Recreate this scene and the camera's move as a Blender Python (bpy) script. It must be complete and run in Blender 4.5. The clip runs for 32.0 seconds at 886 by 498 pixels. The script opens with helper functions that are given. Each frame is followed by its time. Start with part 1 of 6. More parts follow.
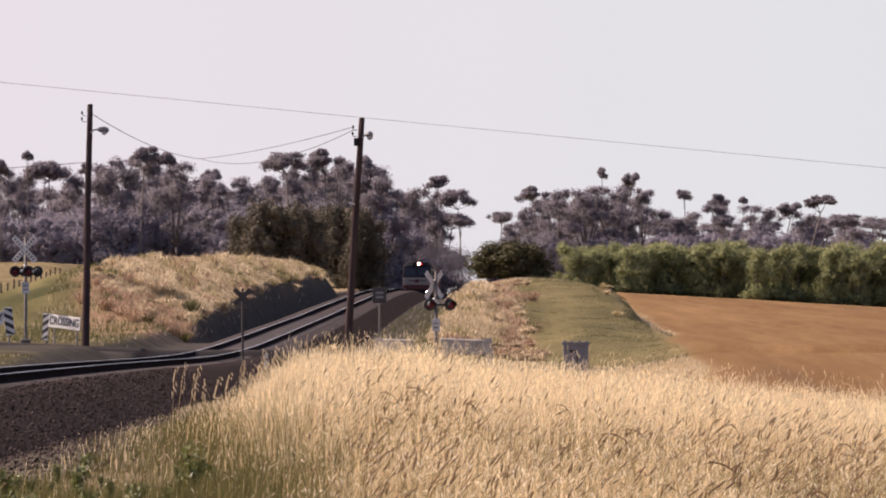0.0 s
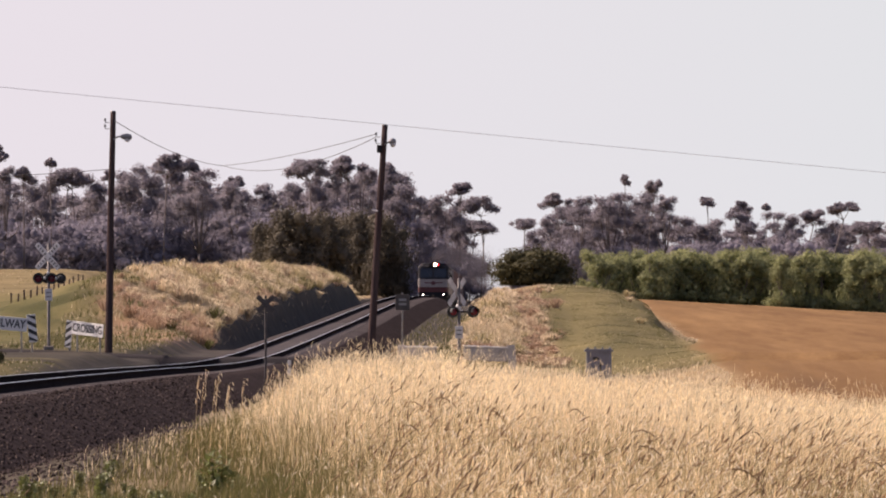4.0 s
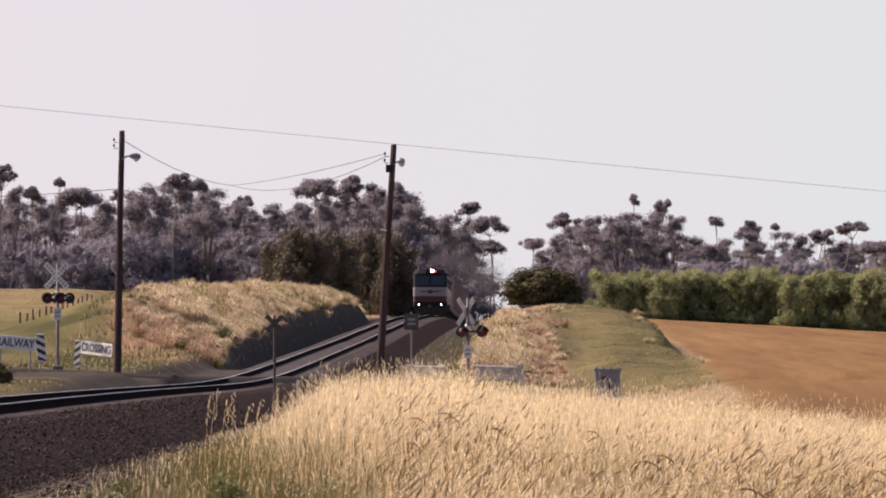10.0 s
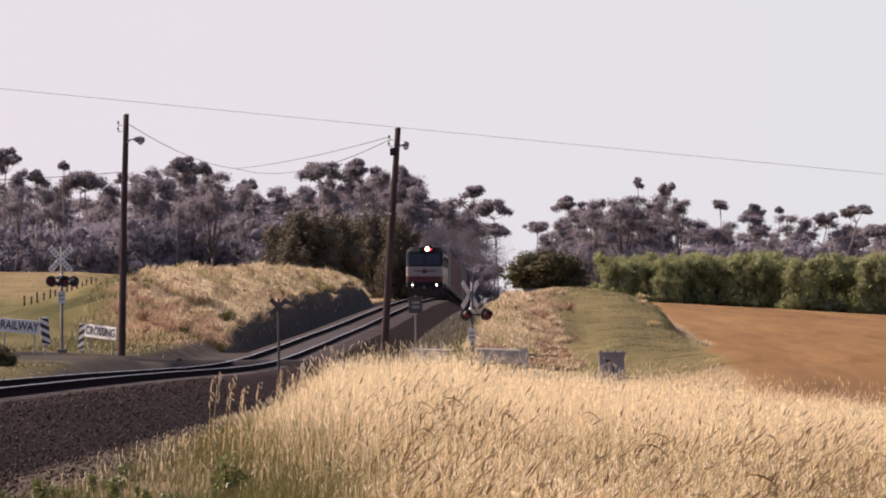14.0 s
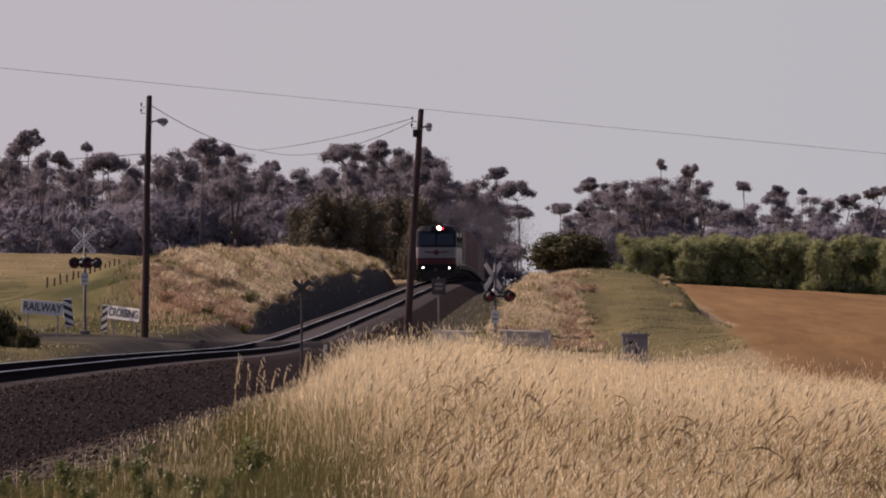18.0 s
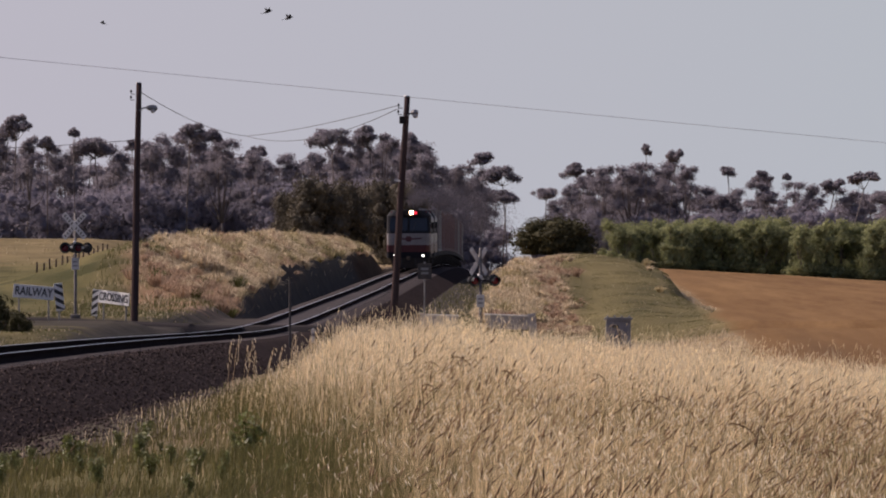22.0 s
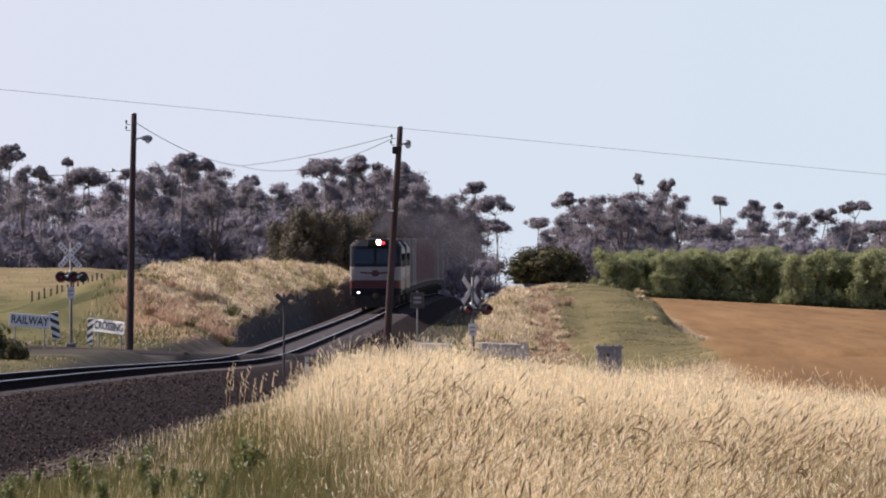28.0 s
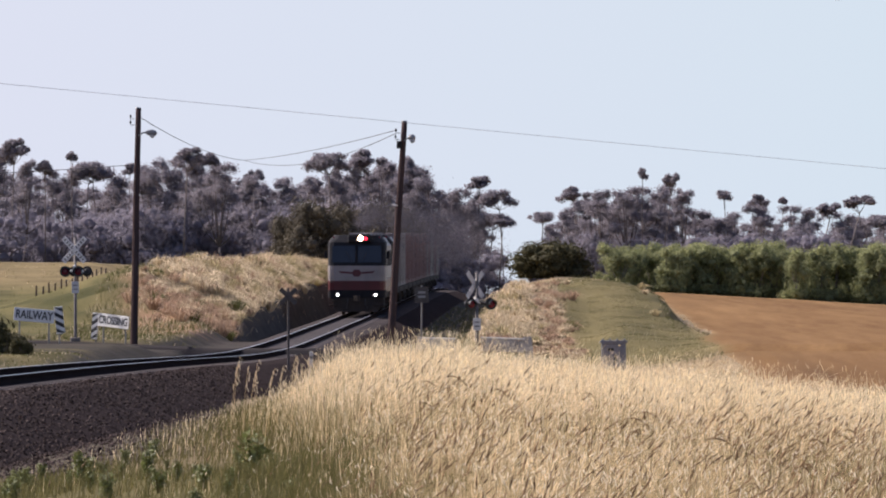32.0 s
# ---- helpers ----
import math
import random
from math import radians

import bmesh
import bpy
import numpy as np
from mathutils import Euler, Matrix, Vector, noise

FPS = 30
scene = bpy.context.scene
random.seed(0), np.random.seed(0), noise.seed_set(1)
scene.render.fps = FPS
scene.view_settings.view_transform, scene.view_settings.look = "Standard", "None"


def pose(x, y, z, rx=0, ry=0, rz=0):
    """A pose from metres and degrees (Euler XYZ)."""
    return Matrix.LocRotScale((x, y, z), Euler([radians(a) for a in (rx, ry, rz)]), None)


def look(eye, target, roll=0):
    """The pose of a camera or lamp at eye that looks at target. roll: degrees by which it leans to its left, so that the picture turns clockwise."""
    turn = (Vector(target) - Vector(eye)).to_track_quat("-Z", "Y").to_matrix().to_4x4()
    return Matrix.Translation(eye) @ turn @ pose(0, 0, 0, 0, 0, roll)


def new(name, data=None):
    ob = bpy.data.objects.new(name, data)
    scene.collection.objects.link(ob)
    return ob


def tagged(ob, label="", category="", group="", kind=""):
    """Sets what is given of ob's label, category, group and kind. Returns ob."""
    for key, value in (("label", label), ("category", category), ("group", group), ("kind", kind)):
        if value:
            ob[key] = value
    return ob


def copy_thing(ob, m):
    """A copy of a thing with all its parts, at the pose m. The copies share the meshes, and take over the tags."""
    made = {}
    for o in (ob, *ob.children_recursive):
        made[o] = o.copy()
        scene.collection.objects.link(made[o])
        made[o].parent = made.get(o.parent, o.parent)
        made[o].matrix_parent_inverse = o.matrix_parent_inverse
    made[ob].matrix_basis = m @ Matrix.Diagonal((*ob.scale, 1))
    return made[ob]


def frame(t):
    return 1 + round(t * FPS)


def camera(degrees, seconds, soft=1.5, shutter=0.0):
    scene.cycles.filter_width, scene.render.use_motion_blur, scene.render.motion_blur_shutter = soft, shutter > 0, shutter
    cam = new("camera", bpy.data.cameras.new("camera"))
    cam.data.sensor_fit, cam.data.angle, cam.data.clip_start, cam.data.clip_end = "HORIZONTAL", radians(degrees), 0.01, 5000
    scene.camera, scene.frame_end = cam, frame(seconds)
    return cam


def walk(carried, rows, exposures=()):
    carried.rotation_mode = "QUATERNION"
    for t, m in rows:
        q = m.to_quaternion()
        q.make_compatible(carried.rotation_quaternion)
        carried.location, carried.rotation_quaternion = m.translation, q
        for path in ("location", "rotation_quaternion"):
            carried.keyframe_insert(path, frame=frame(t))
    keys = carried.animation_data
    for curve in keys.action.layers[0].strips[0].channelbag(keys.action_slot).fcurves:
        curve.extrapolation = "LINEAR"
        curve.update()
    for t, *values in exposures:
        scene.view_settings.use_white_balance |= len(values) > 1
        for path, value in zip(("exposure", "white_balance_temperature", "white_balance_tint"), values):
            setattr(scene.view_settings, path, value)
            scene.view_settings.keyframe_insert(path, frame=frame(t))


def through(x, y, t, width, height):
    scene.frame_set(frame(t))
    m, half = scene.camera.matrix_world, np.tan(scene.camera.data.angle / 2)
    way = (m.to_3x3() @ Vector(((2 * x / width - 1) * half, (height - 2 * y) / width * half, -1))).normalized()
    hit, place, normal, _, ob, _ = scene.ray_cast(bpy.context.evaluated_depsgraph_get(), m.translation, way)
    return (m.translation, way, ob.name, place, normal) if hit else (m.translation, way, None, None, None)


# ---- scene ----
# ---- camera: a long lens on a tripod beside a straight railway line ----
cam = camera(4.393, 32.0, soft=1.95)
walk(cam, [
    (0, pose(0, 3.20, 4.0, 90.1283, 0, -0.2082)),
    (0.5, pose(0, 3.20, 4.0, 90.1556, 0, -0.2058)),
    (1, pose(0, 3.20, 4.0, 90.1879, 0, -0.1746)),
    (1.5, pose(0, 3.20, 4.0, 90.1982, 0, -0.1379)),
    (2, pose(0, 3.20, 4.0, 90.2069, 0, -0.0989)),
    (2.5, pose(0, 3.20, 4.0, 90.1961, 0, -0.0748)),
    (3, pose(0, 3.20, 4.0, 90.1757, 0, -0.0652)),
    (3.5, pose(0, 3.20, 4.0, 90.1626, 0, -0.0770)),
    (5.5, pose(0, 3.20, 4.0, 90.1818, 0, -0.1529)),
    (6, pose(0, 3.20, 4.0, 90.1993, 0, -0.1718)),
    (6.5, pose(0, 3.20, 4.0, 90.2101, 0, -0.1729)),
    (7, pose(0, 3.20, 4.0, 90.2210, 0, -0.1676)),
    (7.5, pose(0, 3.20, 4.0, 90.2261, 0, -0.1313)),
    (8, pose(0, 3.20, 4.0, 90.2391, 0, -0.0965)),
    (8.5, pose(0, 3.20, 4.0, 90.2586, 0, -0.0800)),
    (9, pose(0, 3.20, 4.0, 90.2737, 0, -0.0729)),
    (9.5, pose(0, 3.20, 4.0, 90.2739, 0, -0.0607)),
    (10, pose(0, 3.20, 4.0, 90.2603, 0, -0.0498)),
    (10.5, pose(0, 3.20, 4.0, 90.2481, 0, -0.0390)),
    (11, pose(0, 3.20, 4.0, 90.2384, 0, -0.0389)),
    (11.5, pose(0, 3.20, 4.0, 90.2216, 0, -0.0362)),
    (12, pose(0, 3.20, 4.0, 90.2102, 0, -0.0471)),
    (12.5, pose(0, 3.20, 4.0, 90.1972, 0, -0.0477)),
    (13, pose(0, 3.20, 4.0, 90.1881, 0, -0.0425)),
    (13.5, pose(0, 3.20, 4.0, 90.1830, 0, -0.0389)),
    (14, pose(0, 3.20, 4.0, 90.1770, 0, -0.0292)),
    (14.5, pose(0, 3.20, 4.0, 90.1599, 0, -0.0042)),
    (16.5, pose(0, 3.20, 4.0, 90.1283, 0, 0.0711)),
    (17, pose(0, 3.20, 4.0, 90.1186, 0, 0.0764)),
    (17.5, pose(0, 3.20, 4.0, 90.1016, 0, 0.0768)),
    (18, pose(0, 3.20, 4.0, 90.0856, 0, 0.0851)),
    (18.5, pose(0, 3.20, 4.0, 90.0718, 0, 0.0900)),
    (19, pose(0, 3.20, 4.0, 90.0600, 0, 0.0940)),
    (19.5, pose(0, 3.20, 4.0, 90.0537, 0, 0.0852)),
    (20, pose(0, 3.20, 4.0, 90.0371, 0, 0.0657)),
    (20.5, pose(0, 3.20, 4.0, 90.0201, 0, 0.0507)),
    (21, pose(0, 2.74, 4.0, 90.0137, 0, 0.0424)),
    (21.5, pose(0, 0.42, 4.0, 90.0121, 0, 0.0220)),
    (22, pose(0, -2.00, 4.0, 90.0106, 0, 0.0147)),
    (22.5, pose(0, -2.00, 4.0, 90.0073, 0, 0.0191)),
    (23, pose(0, -2.00, 4.0, 90.0098, 0, 0.0150)),
    (23.5, pose(0, -2.00, 4.0, 90.0114, 0, -0.0196)),
    (24, pose(0, -2.00, 4.0, 90.0177, 0, -0.0530)),
    (24.5, pose(0, -2.00, 4.0, 90.0397, 0, -0.0692)),
    (25, pose(0, -2.00, 4.0, 90.0746, 0, -0.0591)),
    (25.5, pose(0, -2.00, 4.0, 90.0931, 0, -0.0366)),
    (27.5, pose(0, -5.50, 4.0, 90.1483, 0, -0.0125)),
    (28, pose(0, -5.50, 4.0, 90.1552, 0, -0.0225)),
    (28.5, pose(0, -5.50, 4.0, 90.1460, 0, -0.0305)),
    (29, pose(0, -5.50, 4.0, 90.1257, 0, -0.0459)),
    (29.5, pose(0, -5.50, 4.0, 90.1197, 0, -0.0601)),
    (30, pose(0, -5.50, 4.0, 90.1221, 0, -0.0787)),
    (30.5, pose(0, -5.50, 4.0, 90.1263, 0, -0.0718)),
    (31, pose(0, -5.50, 4.0, 90.1267, 0, -0.0544)),
    (31.5, pose(0, -5.50, 4.0, 90.1259, 0, -0.0263)),
    (32, pose(0, -5.50, 4.0, 90.1280, 0, -0.0009)),
], exposures=[
    (0, 0.35, 7250, 27), (14.5, 0.35, 7250, 27), (17, -0.28, 7180, 29), (18, -0.34, 7150, 30), (21, -0.32, 6850, 27), (25.5, -0.30, 6500, 22), (27.5, 0.33, 6350, 19), (32, 0.33, 6350, 19),
])

# ---- world and sun ----
SUN_AZ, SUN_EL = -64.0, 40.0          # degrees from the view's forward direction, and above the horizon
world = bpy.data.worlds.new("world")
scene.world = world
world.use_nodes = True
wn, wl = world.node_tree.nodes, world.node_tree.links
sky = wn.new("ShaderNodeTexSky")
sky.sky_type = "NISHITA"
sky.sun_disc = False
sky.sun_elevation, sky.sun_rotation = radians(SUN_EL), radians(SUN_AZ)
sky.air_density, sky.dust_density, sky.ozone_density, sky.altitude = 0.6, 3.0, 1.0, 50
wl.new(sky.outputs[0], wn["Background"].inputs[0])
wn["Background"].inputs[1].default_value = 0.15

sun = new("sun", bpy.data.lights.new("sun", "SUN"))
sun.data.energy, sun.data.angle, sun.data.color = 4.6, radians(0.6), (1.0, 0.93, 0.82)
az, el = radians(SUN_AZ), radians(SUN_EL)
sun.matrix_world = look((math.sin(az) * math.cos(el) * 50, math.cos(az) * math.cos(el) * 50, math.sin(el) * 50), (0, 0, 0))


def build_backdrop():
    """The hazy sky low over the horizon: a plain pale sheet far behind everything."""
    m = bpy.data.materials.new("sky_haze")
    m.use_nodes = True
    n, l = m.node_tree.nodes, m.node_tree.links
    n.remove(n["Principled BSDF"])
    em, geo, sep, mr, ramp = (n.new("ShaderNode" + k) for k in ("Emission", "NewGeometry", "SeparateXYZ", "MapRange", "ValToRGB"))
    l.new(geo.outputs["Position"], sep.inputs[0])
    l.new(sep.outputs["X"], mr.inputs["Value"])
    mr.inputs["From Min"].default_value, mr.inputs["From Max"].default_value = -200, 200
    l.new(mr.outputs[0], ramp.inputs[0])
    ramp.color_ramp.elements[0].color, ramp.color_ramp.elements[1].color = (0.76, 0.82, 0.90, 1), (0.70, 0.835, 0.88, 1)
    l.new(ramp.outputs[0], em.inputs["Color"])
    em.inputs["Strength"].default_value = 0.74
    l.new(em.outputs[0], n["Material Output"].inputs["Surface"])
    me = bpy.data.meshes.new("backdrop")
    w, h, y = 1500.0, 700.0, 4500.0
    me.from_pydata([(-w, y, -60), (w, y, -60), (w, y, h), (-w, y, h)], [], [(0, 1, 2, 3)])
    me.materials.append(m)
    tagged(new("backdrop", me), "pale hazy sky low over the horizon", "sky", kind="structure")


build_backdrop()


# ---- materials ----
def shader(name, base, rough=0.7, metal=0.0, second=None, scale=3.0, mix=0.5, fine=40.0, fine_amount=0.18, bump=0.15,
           spread=0.0, stretch=(1, 1, 1), island=False, coords="Object", through=0.0, through_colour=None):
    """A surface with two scales of variation: stains towards a second colour, fine grain, and relief."""
    m = bpy.data.materials.new(name)
    m.use_nodes = True
    n, l = m.node_tree.nodes, m.node_tree.links
    b = n["Principled BSDF"]
    b.inputs["Roughness"].default_value, b.inputs["Metallic"].default_value = rough, metal
    b.inputs["Specular IOR Level"].default_value = 0.5 if rough < 0.6 else 0.15 if rough < 0.85 else 0.0
    if coords == "World":
        geo = n.new("ShaderNodeNewGeometry")
        src = geo.outputs["Position"]
    else:
        src = n.new("ShaderNodeTexCoord").outputs[coords]
    mp = n.new("ShaderNodeMapping")
    mp.inputs["Scale"].default_value = stretch
    l.new(src, mp.inputs[0])
    big, small = n.new("ShaderNodeTexNoise"), n.new("ShaderNodeTexNoise")
    for node, sc, det in ((big, scale, 5), (small, fine, 3)):
        node.inputs["Scale"].default_value, node.inputs["Detail"].default_value = sc, det
        l.new(mp.outputs[0], node.inputs["Vector"])
    ramp = n.new("ShaderNodeValToRGB")
    ramp.color_ramp.elements[0].position, ramp.color_ramp.elements[1].position = 0.35, 0.7
    l.new(big.outputs[0], ramp.inputs[0])
    blend = n.new("ShaderNodeMix")
    blend.data_type = "RGBA"
    blend.inputs["A"].default_value = (*base, 1)
    blend.inputs["B"].default_value = (*(second or [c * (1 - mix) for c in base]), 1)
    l.new(ramp.outputs[0], blend.inputs["Factor"])
    out = blend.outputs["Result"]
    val = n.new("ShaderNodeMapRange")
    val.inputs["To Min"].default_value, val.inputs["To Max"].default_value = 1 - fine_amount * 1.6, 1 + fine_amount * 1.6
    l.new(small.outputs[0], val.inputs["Value"])
    hsv = n.new("ShaderNodeHueSaturation")
    l.new(out, hsv.inputs["Color"])
    l.new(val.outputs[0], hsv.inputs["Value"])
    out = hsv.outputs[0]
    if spread:
        if island:
            rnd = n.new("ShaderNodeNewGeometry").outputs["Random Per Island"]
        else:
            rnd = n.new("ShaderNodeObjectInfo").outputs["Random"]
        r2 = n.new("ShaderNodeMapRange")
        r2.inputs["To Min"].default_value, r2.inputs["To Max"].default_value = 1 - spread, 1 + spread
        l.new(rnd, r2.inputs["Value"])
        h2 = n.new("ShaderNodeHueSaturation")
        l.new(out, h2.inputs["Color"])
        l.new(r2.outputs[0], h2.inputs["Value"])
        out = h2.outputs[0]
    l.new(out, b.inputs["Base Color"])
    if bump:
        bp = n.new("ShaderNodeBump")
        bp.inputs["Strength"].default_value, bp.inputs["Distance"].default_value = bump, 0.02
        l.new(small.outputs[0], bp.inputs["Height"])
        l.new(bp.outputs[0], b.inputs["Normal"])
    if through:
        tr = n.new("ShaderNodeBsdfTranslucent")
        if through_colour:
            tr.inputs["Color"].default_value = (*through_colour, 1)
        else:
            l.new(out, tr.inputs["Color"])
        add = n.new("ShaderNodeMixShader")
        add.inputs[0].default_value = through
        l.new(b.outputs[0], add.inputs[1])
        l.new(tr.outputs[0], add.inputs[2])
        l.new(add.outputs[0], n["Material Output"].inputs["Surface"])
    return m


def glow(name, colour, strength):
    m = bpy.data.materials.new(name)
    m.use_nodes = True
    b = m.node_tree.nodes["Principled BSDF"]
    b.inputs["Base Color"].default_value = (*colour, 1)
    b.inputs["Emission Color"].default_value = (*colour, 1)
    b.inputs["Emission Strength"].default_value = strength
    return m


STRAW = shader("dry_grass", (0.80, 0.62, 0.37), 0.75, scale=0.8, second=(0.46, 0.34, 0.18), fine=6, spread=0.55, island=True, coords="World", bump=0, through=0.6)
STRAW_HEAD = shader("seed_head", (0.92, 0.80, 0.53), 0.45, scale=0.6, second=(0.78, 0.64, 0.38), fine=8, spread=0.4, island=True, coords="World", bump=0, through=0.3)
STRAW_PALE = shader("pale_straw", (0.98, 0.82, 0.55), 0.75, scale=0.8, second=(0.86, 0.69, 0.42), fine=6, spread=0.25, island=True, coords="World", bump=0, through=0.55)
BROWN_HEAD = shader("brown_seed_head", (0.27, 0.17, 0.09), 0.75, scale=1.0, fine=30, spread=0.35, island=True, coords="World", bump=0, through=0.15)
GREEN_BLADE = shader("green_blade", (0.12, 0.116, 0.04), 0.65, scale=0.5, second=(0.195, 0.163, 0.064), fine=8, spread=0.4, island=True, coords="World", bump=0, through=0.3)
WEED_LEAF = shader("weed_leaf", (0.15, 0.175, 0.05), 0.55, scale=2, second=(0.20, 0.21, 0.075), fine=20, spread=0.35, island=True, coords="World", bump=0, through=0.25)
BALLAST = shader("ballast", (0.052, 0.0415, 0.0405), 0.9, scale=1.1, second=(0.030, 0.0245, 0.0245), fine=14, fine_amount=0.4, bump=0.8, coords="World")
STONE = shader("ballast_stone", (0.072, 0.056, 0.052), 0.85, scale=0.9, second=(0.034, 0.027, 0.026), fine=60, spread=0.75, island=True, coords="World")
PALE_BALLAST = shader("fresh_ballast", (0.080, 0.070, 0.070), 0.9, scale=0.5, second=(0.050, 0.044, 0.044), fine=14, fine_amount=0.4, bump=0.8, coords="World")
SLEEPER = shader("concrete_sleeper", (0.17, 0.15, 0.145), 0.9, scale=1.5, second=(0.12, 0.105, 0.10), fine=25, spread=0.2)
RAIL_SIDE = shader("rail_rust", (0.035, 0.027, 0.025), 0.9, scale=2, second=(0.025, 0.019, 0.018), fine=40)
RAIL_TOP = shader("rail_head", (0.86, 0.84, 0.84), 0.3, 1.0, scale=3, mix=0.2, fine=30, fine_amount=0.08, bump=0)
ASPHALT = shader("asphalt", (0.042, 0.038, 0.039), 0.9, scale=0.25, second=(0.056, 0.051, 0.050), fine=30, fine_amount=0.25, coords="World")
POLE_WOOD = shader("weathered_pole", (0.085, 0.060, 0.056), 0.85, scale=1.5, second=(0.055, 0.040, 0.040), fine=20, stretch=(6, 6, 0.4), bump=0.5, fine_amount=0.3)
MAST_GREY = shader("dull_mast_grey", (0.19, 0.175, 0.17), 0.6, 0.2, scale=4, mix=0.35, fine=30)
GREY_METAL = shader("galvanised", (0.30, 0.295, 0.29), 0.5, 0.5, scale=4, mix=0.3, fine=40)
WHITE_PAINT = shader("white_paint", (0.78, 0.77, 0.74), 0.5, scale=3, mix=0.18, fine=30, fine_amount=0.06)
WORN_WHITE = shader("weathered_white", (0.70, 0.69, 0.67), 0.6, scale=4, mix=0.3, fine=30, fine_amount=0.1)
BLACK_PAINT = shader("black_paint", (0.022, 0.022, 0.024), 0.5, scale=4, mix=0.4, fine=30)
SIGN_BACK = shader("sign_back", (0.30, 0.29, 0.28), 0.6, 0.3, scale=4, mix=0.35, fine=30)
DARK_STEEL = shader("dark_steel", (0.035, 0.033, 0.034), 0.65, 0.3, scale=3, mix=0.4, fine=25)
UNDER_STEEL = shader("grimy_underframe", (0.035, 0.03, 0.028), 0.8, scale=2, second=(0.055, 0.043, 0.035), fine=20)
RED_LENS = shader("red_lens", (0.17, 0.012, 0.03), 0.25, scale=8, mix=0.3, fine=60, bump=0)
CABINET = shader("cabinet_grey", (0.2, 0.21, 0.25), 0.55, 0.2, scale=3, mix=0.25, fine=30)
FAR_WIRE = shader("overhead_wire", (0.50, 0.48, 0.50), 0.6, 0.3, scale=1, fine=10, bump=0)
BOARD_BACK = shader("pale_board_back", (0.46, 0.44, 0.42), 0.7, scale=3, second=(0.30, 0.28, 0.26), fine=30)
WIRE = shader("wire", (0.12, 0.12, 0.13), 0.6, 0.5, scale=1, fine=10, bump=0)
TUSSOCK = shader("tussock", (0.66, 0.55, 0.385), 0.85, scale=0.3, second=(0.52, 0.425, 0.28), fine=3, spread=0.25, island=True, coords="World", bump=0, through=0.25)
TUSSOCK_OLIVE = shader("olive_tussock", (0.36, 0.31, 0.17), 0.85, scale=0.3, second=(0.46, 0.38, 0.22), fine=3, spread=0.25, island=True, coords="World", bump=0, through=0.25)
TUSSOCK_RUDDY = shader("ruddy_tussock", (0.46, 0.33, 0.235), 0.85, scale=0.3, second=(0.36, 0.255, 0.175), fine=3, spread=0.25, island=True, coords="World", bump=0, through=0.25)
TUSSOCK_GREEN = shader("green_tussock", (0.11, 0.115, 0.042), 0.8, scale=0.3, second=(0.155, 0.14, 0.057), fine=3, spread=0.25, island=True, coords="World", bump=0, through=0.25)
MARKER_GREY = shader("weathered_sign_back", (0.10, 0.09, 0.085), 0.7, scale=4, mix=0.35, fine=30)
BARK = shader("bark", (0.22, 0.19, 0.175), 0.85, scale=0.6, second=(0.13, 0.11, 0.10), fine=6, stretch=(2, 2, 0.5))
# gum leaf colour lifted to a pale purple-grey: distance haze put into it
GUM_LEAF_HAZED = shader("gum_leaves", (0.31, 0.285, 0.31), 0.7, scale=0.25, second=(0.25, 0.23, 0.255), fine=3, spread=0.06, island=True, bump=0, through=0.5)
DARK_LEAF = shader("dark_leaves", (0.094, 0.082, 0.062), 0.7, scale=0.4, second=(0.118, 0.100, 0.066), fine=4, spread=0.22, island=True, bump=0, through=0.15)
HEDGE_LEAF = shader("hedge_leaves", (0.30, 0.315, 0.15), 0.65, scale=0.35, second=(0.215, 0.235, 0.125), fine=4, spread=0.3, island=True, bump=0, through=0.45)
BUSH_LEAF = shader("bush_leaves", (0.085, 0.078, 0.036), 0.7, scale=0.5, second=(0.065, 0.06, 0.03), fine=4, spread=0.35, island=True, bump=0, through=0.15)
LOCO_WHITE = shader("loco_white", (0.25, 0.225, 0.22), 0.4, scale=1.2, second=(0.18, 0.16, 0.155), fine=20, fine_amount=0.06, bump=0)
LOCO_RED = shader("loco_red", (0.085, 0.011, 0.016), 0.4, scale=1.2, second=(0.055, 0.010, 0.013), fine=20, fine_amount=0.08, bump=0)
LOCO_BLACK = shader("loco_black", (0.018, 0.018, 0.022), 0.65, scale=2, mix=0.3, fine=20, bump=0)
LOCO_GLASS = shader("windscreen_glass", (0.018, 0.024, 0.034), 0.12, scale=1, mix=0.2, fine=5, fine_amount=0.02, bump=0)
CONT_WHITE = shader("container_white", (0.19, 0.172, 0.172), 0.55, scale=0.5, second=(0.155, 0.138, 0.138), fine=12, bump=0.05)
CONT_RED = shader("container_red", (0.165, 0.085, 0.085), 0.6, scale=0.5, second=(0.13, 0.075, 0.072), fine=12, bump=0.05)
CONT_GREY = shader("container_grey", (0.16, 0.142, 0.143), 0.6, scale=0.5, second=(0.125, 0.11, 0.11), fine=12, bump=0.05)
SOOT = shader("exhaust_smoke", (0.10, 0.095, 0.11), 0.95, scale=0.3, second=(0.14, 0.13, 0.145), fine=2, bump=0, through=0.2)
OAT = shader("oat_spikelet", (0.93, 0.85, 0.68), 0.5, scale=3, second=(0.82, 0.73, 0.56), fine=20, bump=0, through=0.6)
# undergrowth leaves, with the far haze mixed into their colour
UNDER_LEAF_HAZED = shader("undergrowth_leaves", (0.30, 0.28, 0.325), 0.7, scale=0.2, second=(0.25, 0.235, 0.275), fine=3, spread=0.05, island=True, bump=0, through=0.5)
HEAD_LAMP = glow("headlamp_glow", (1.0, 0.66, 0.36), 60.0)
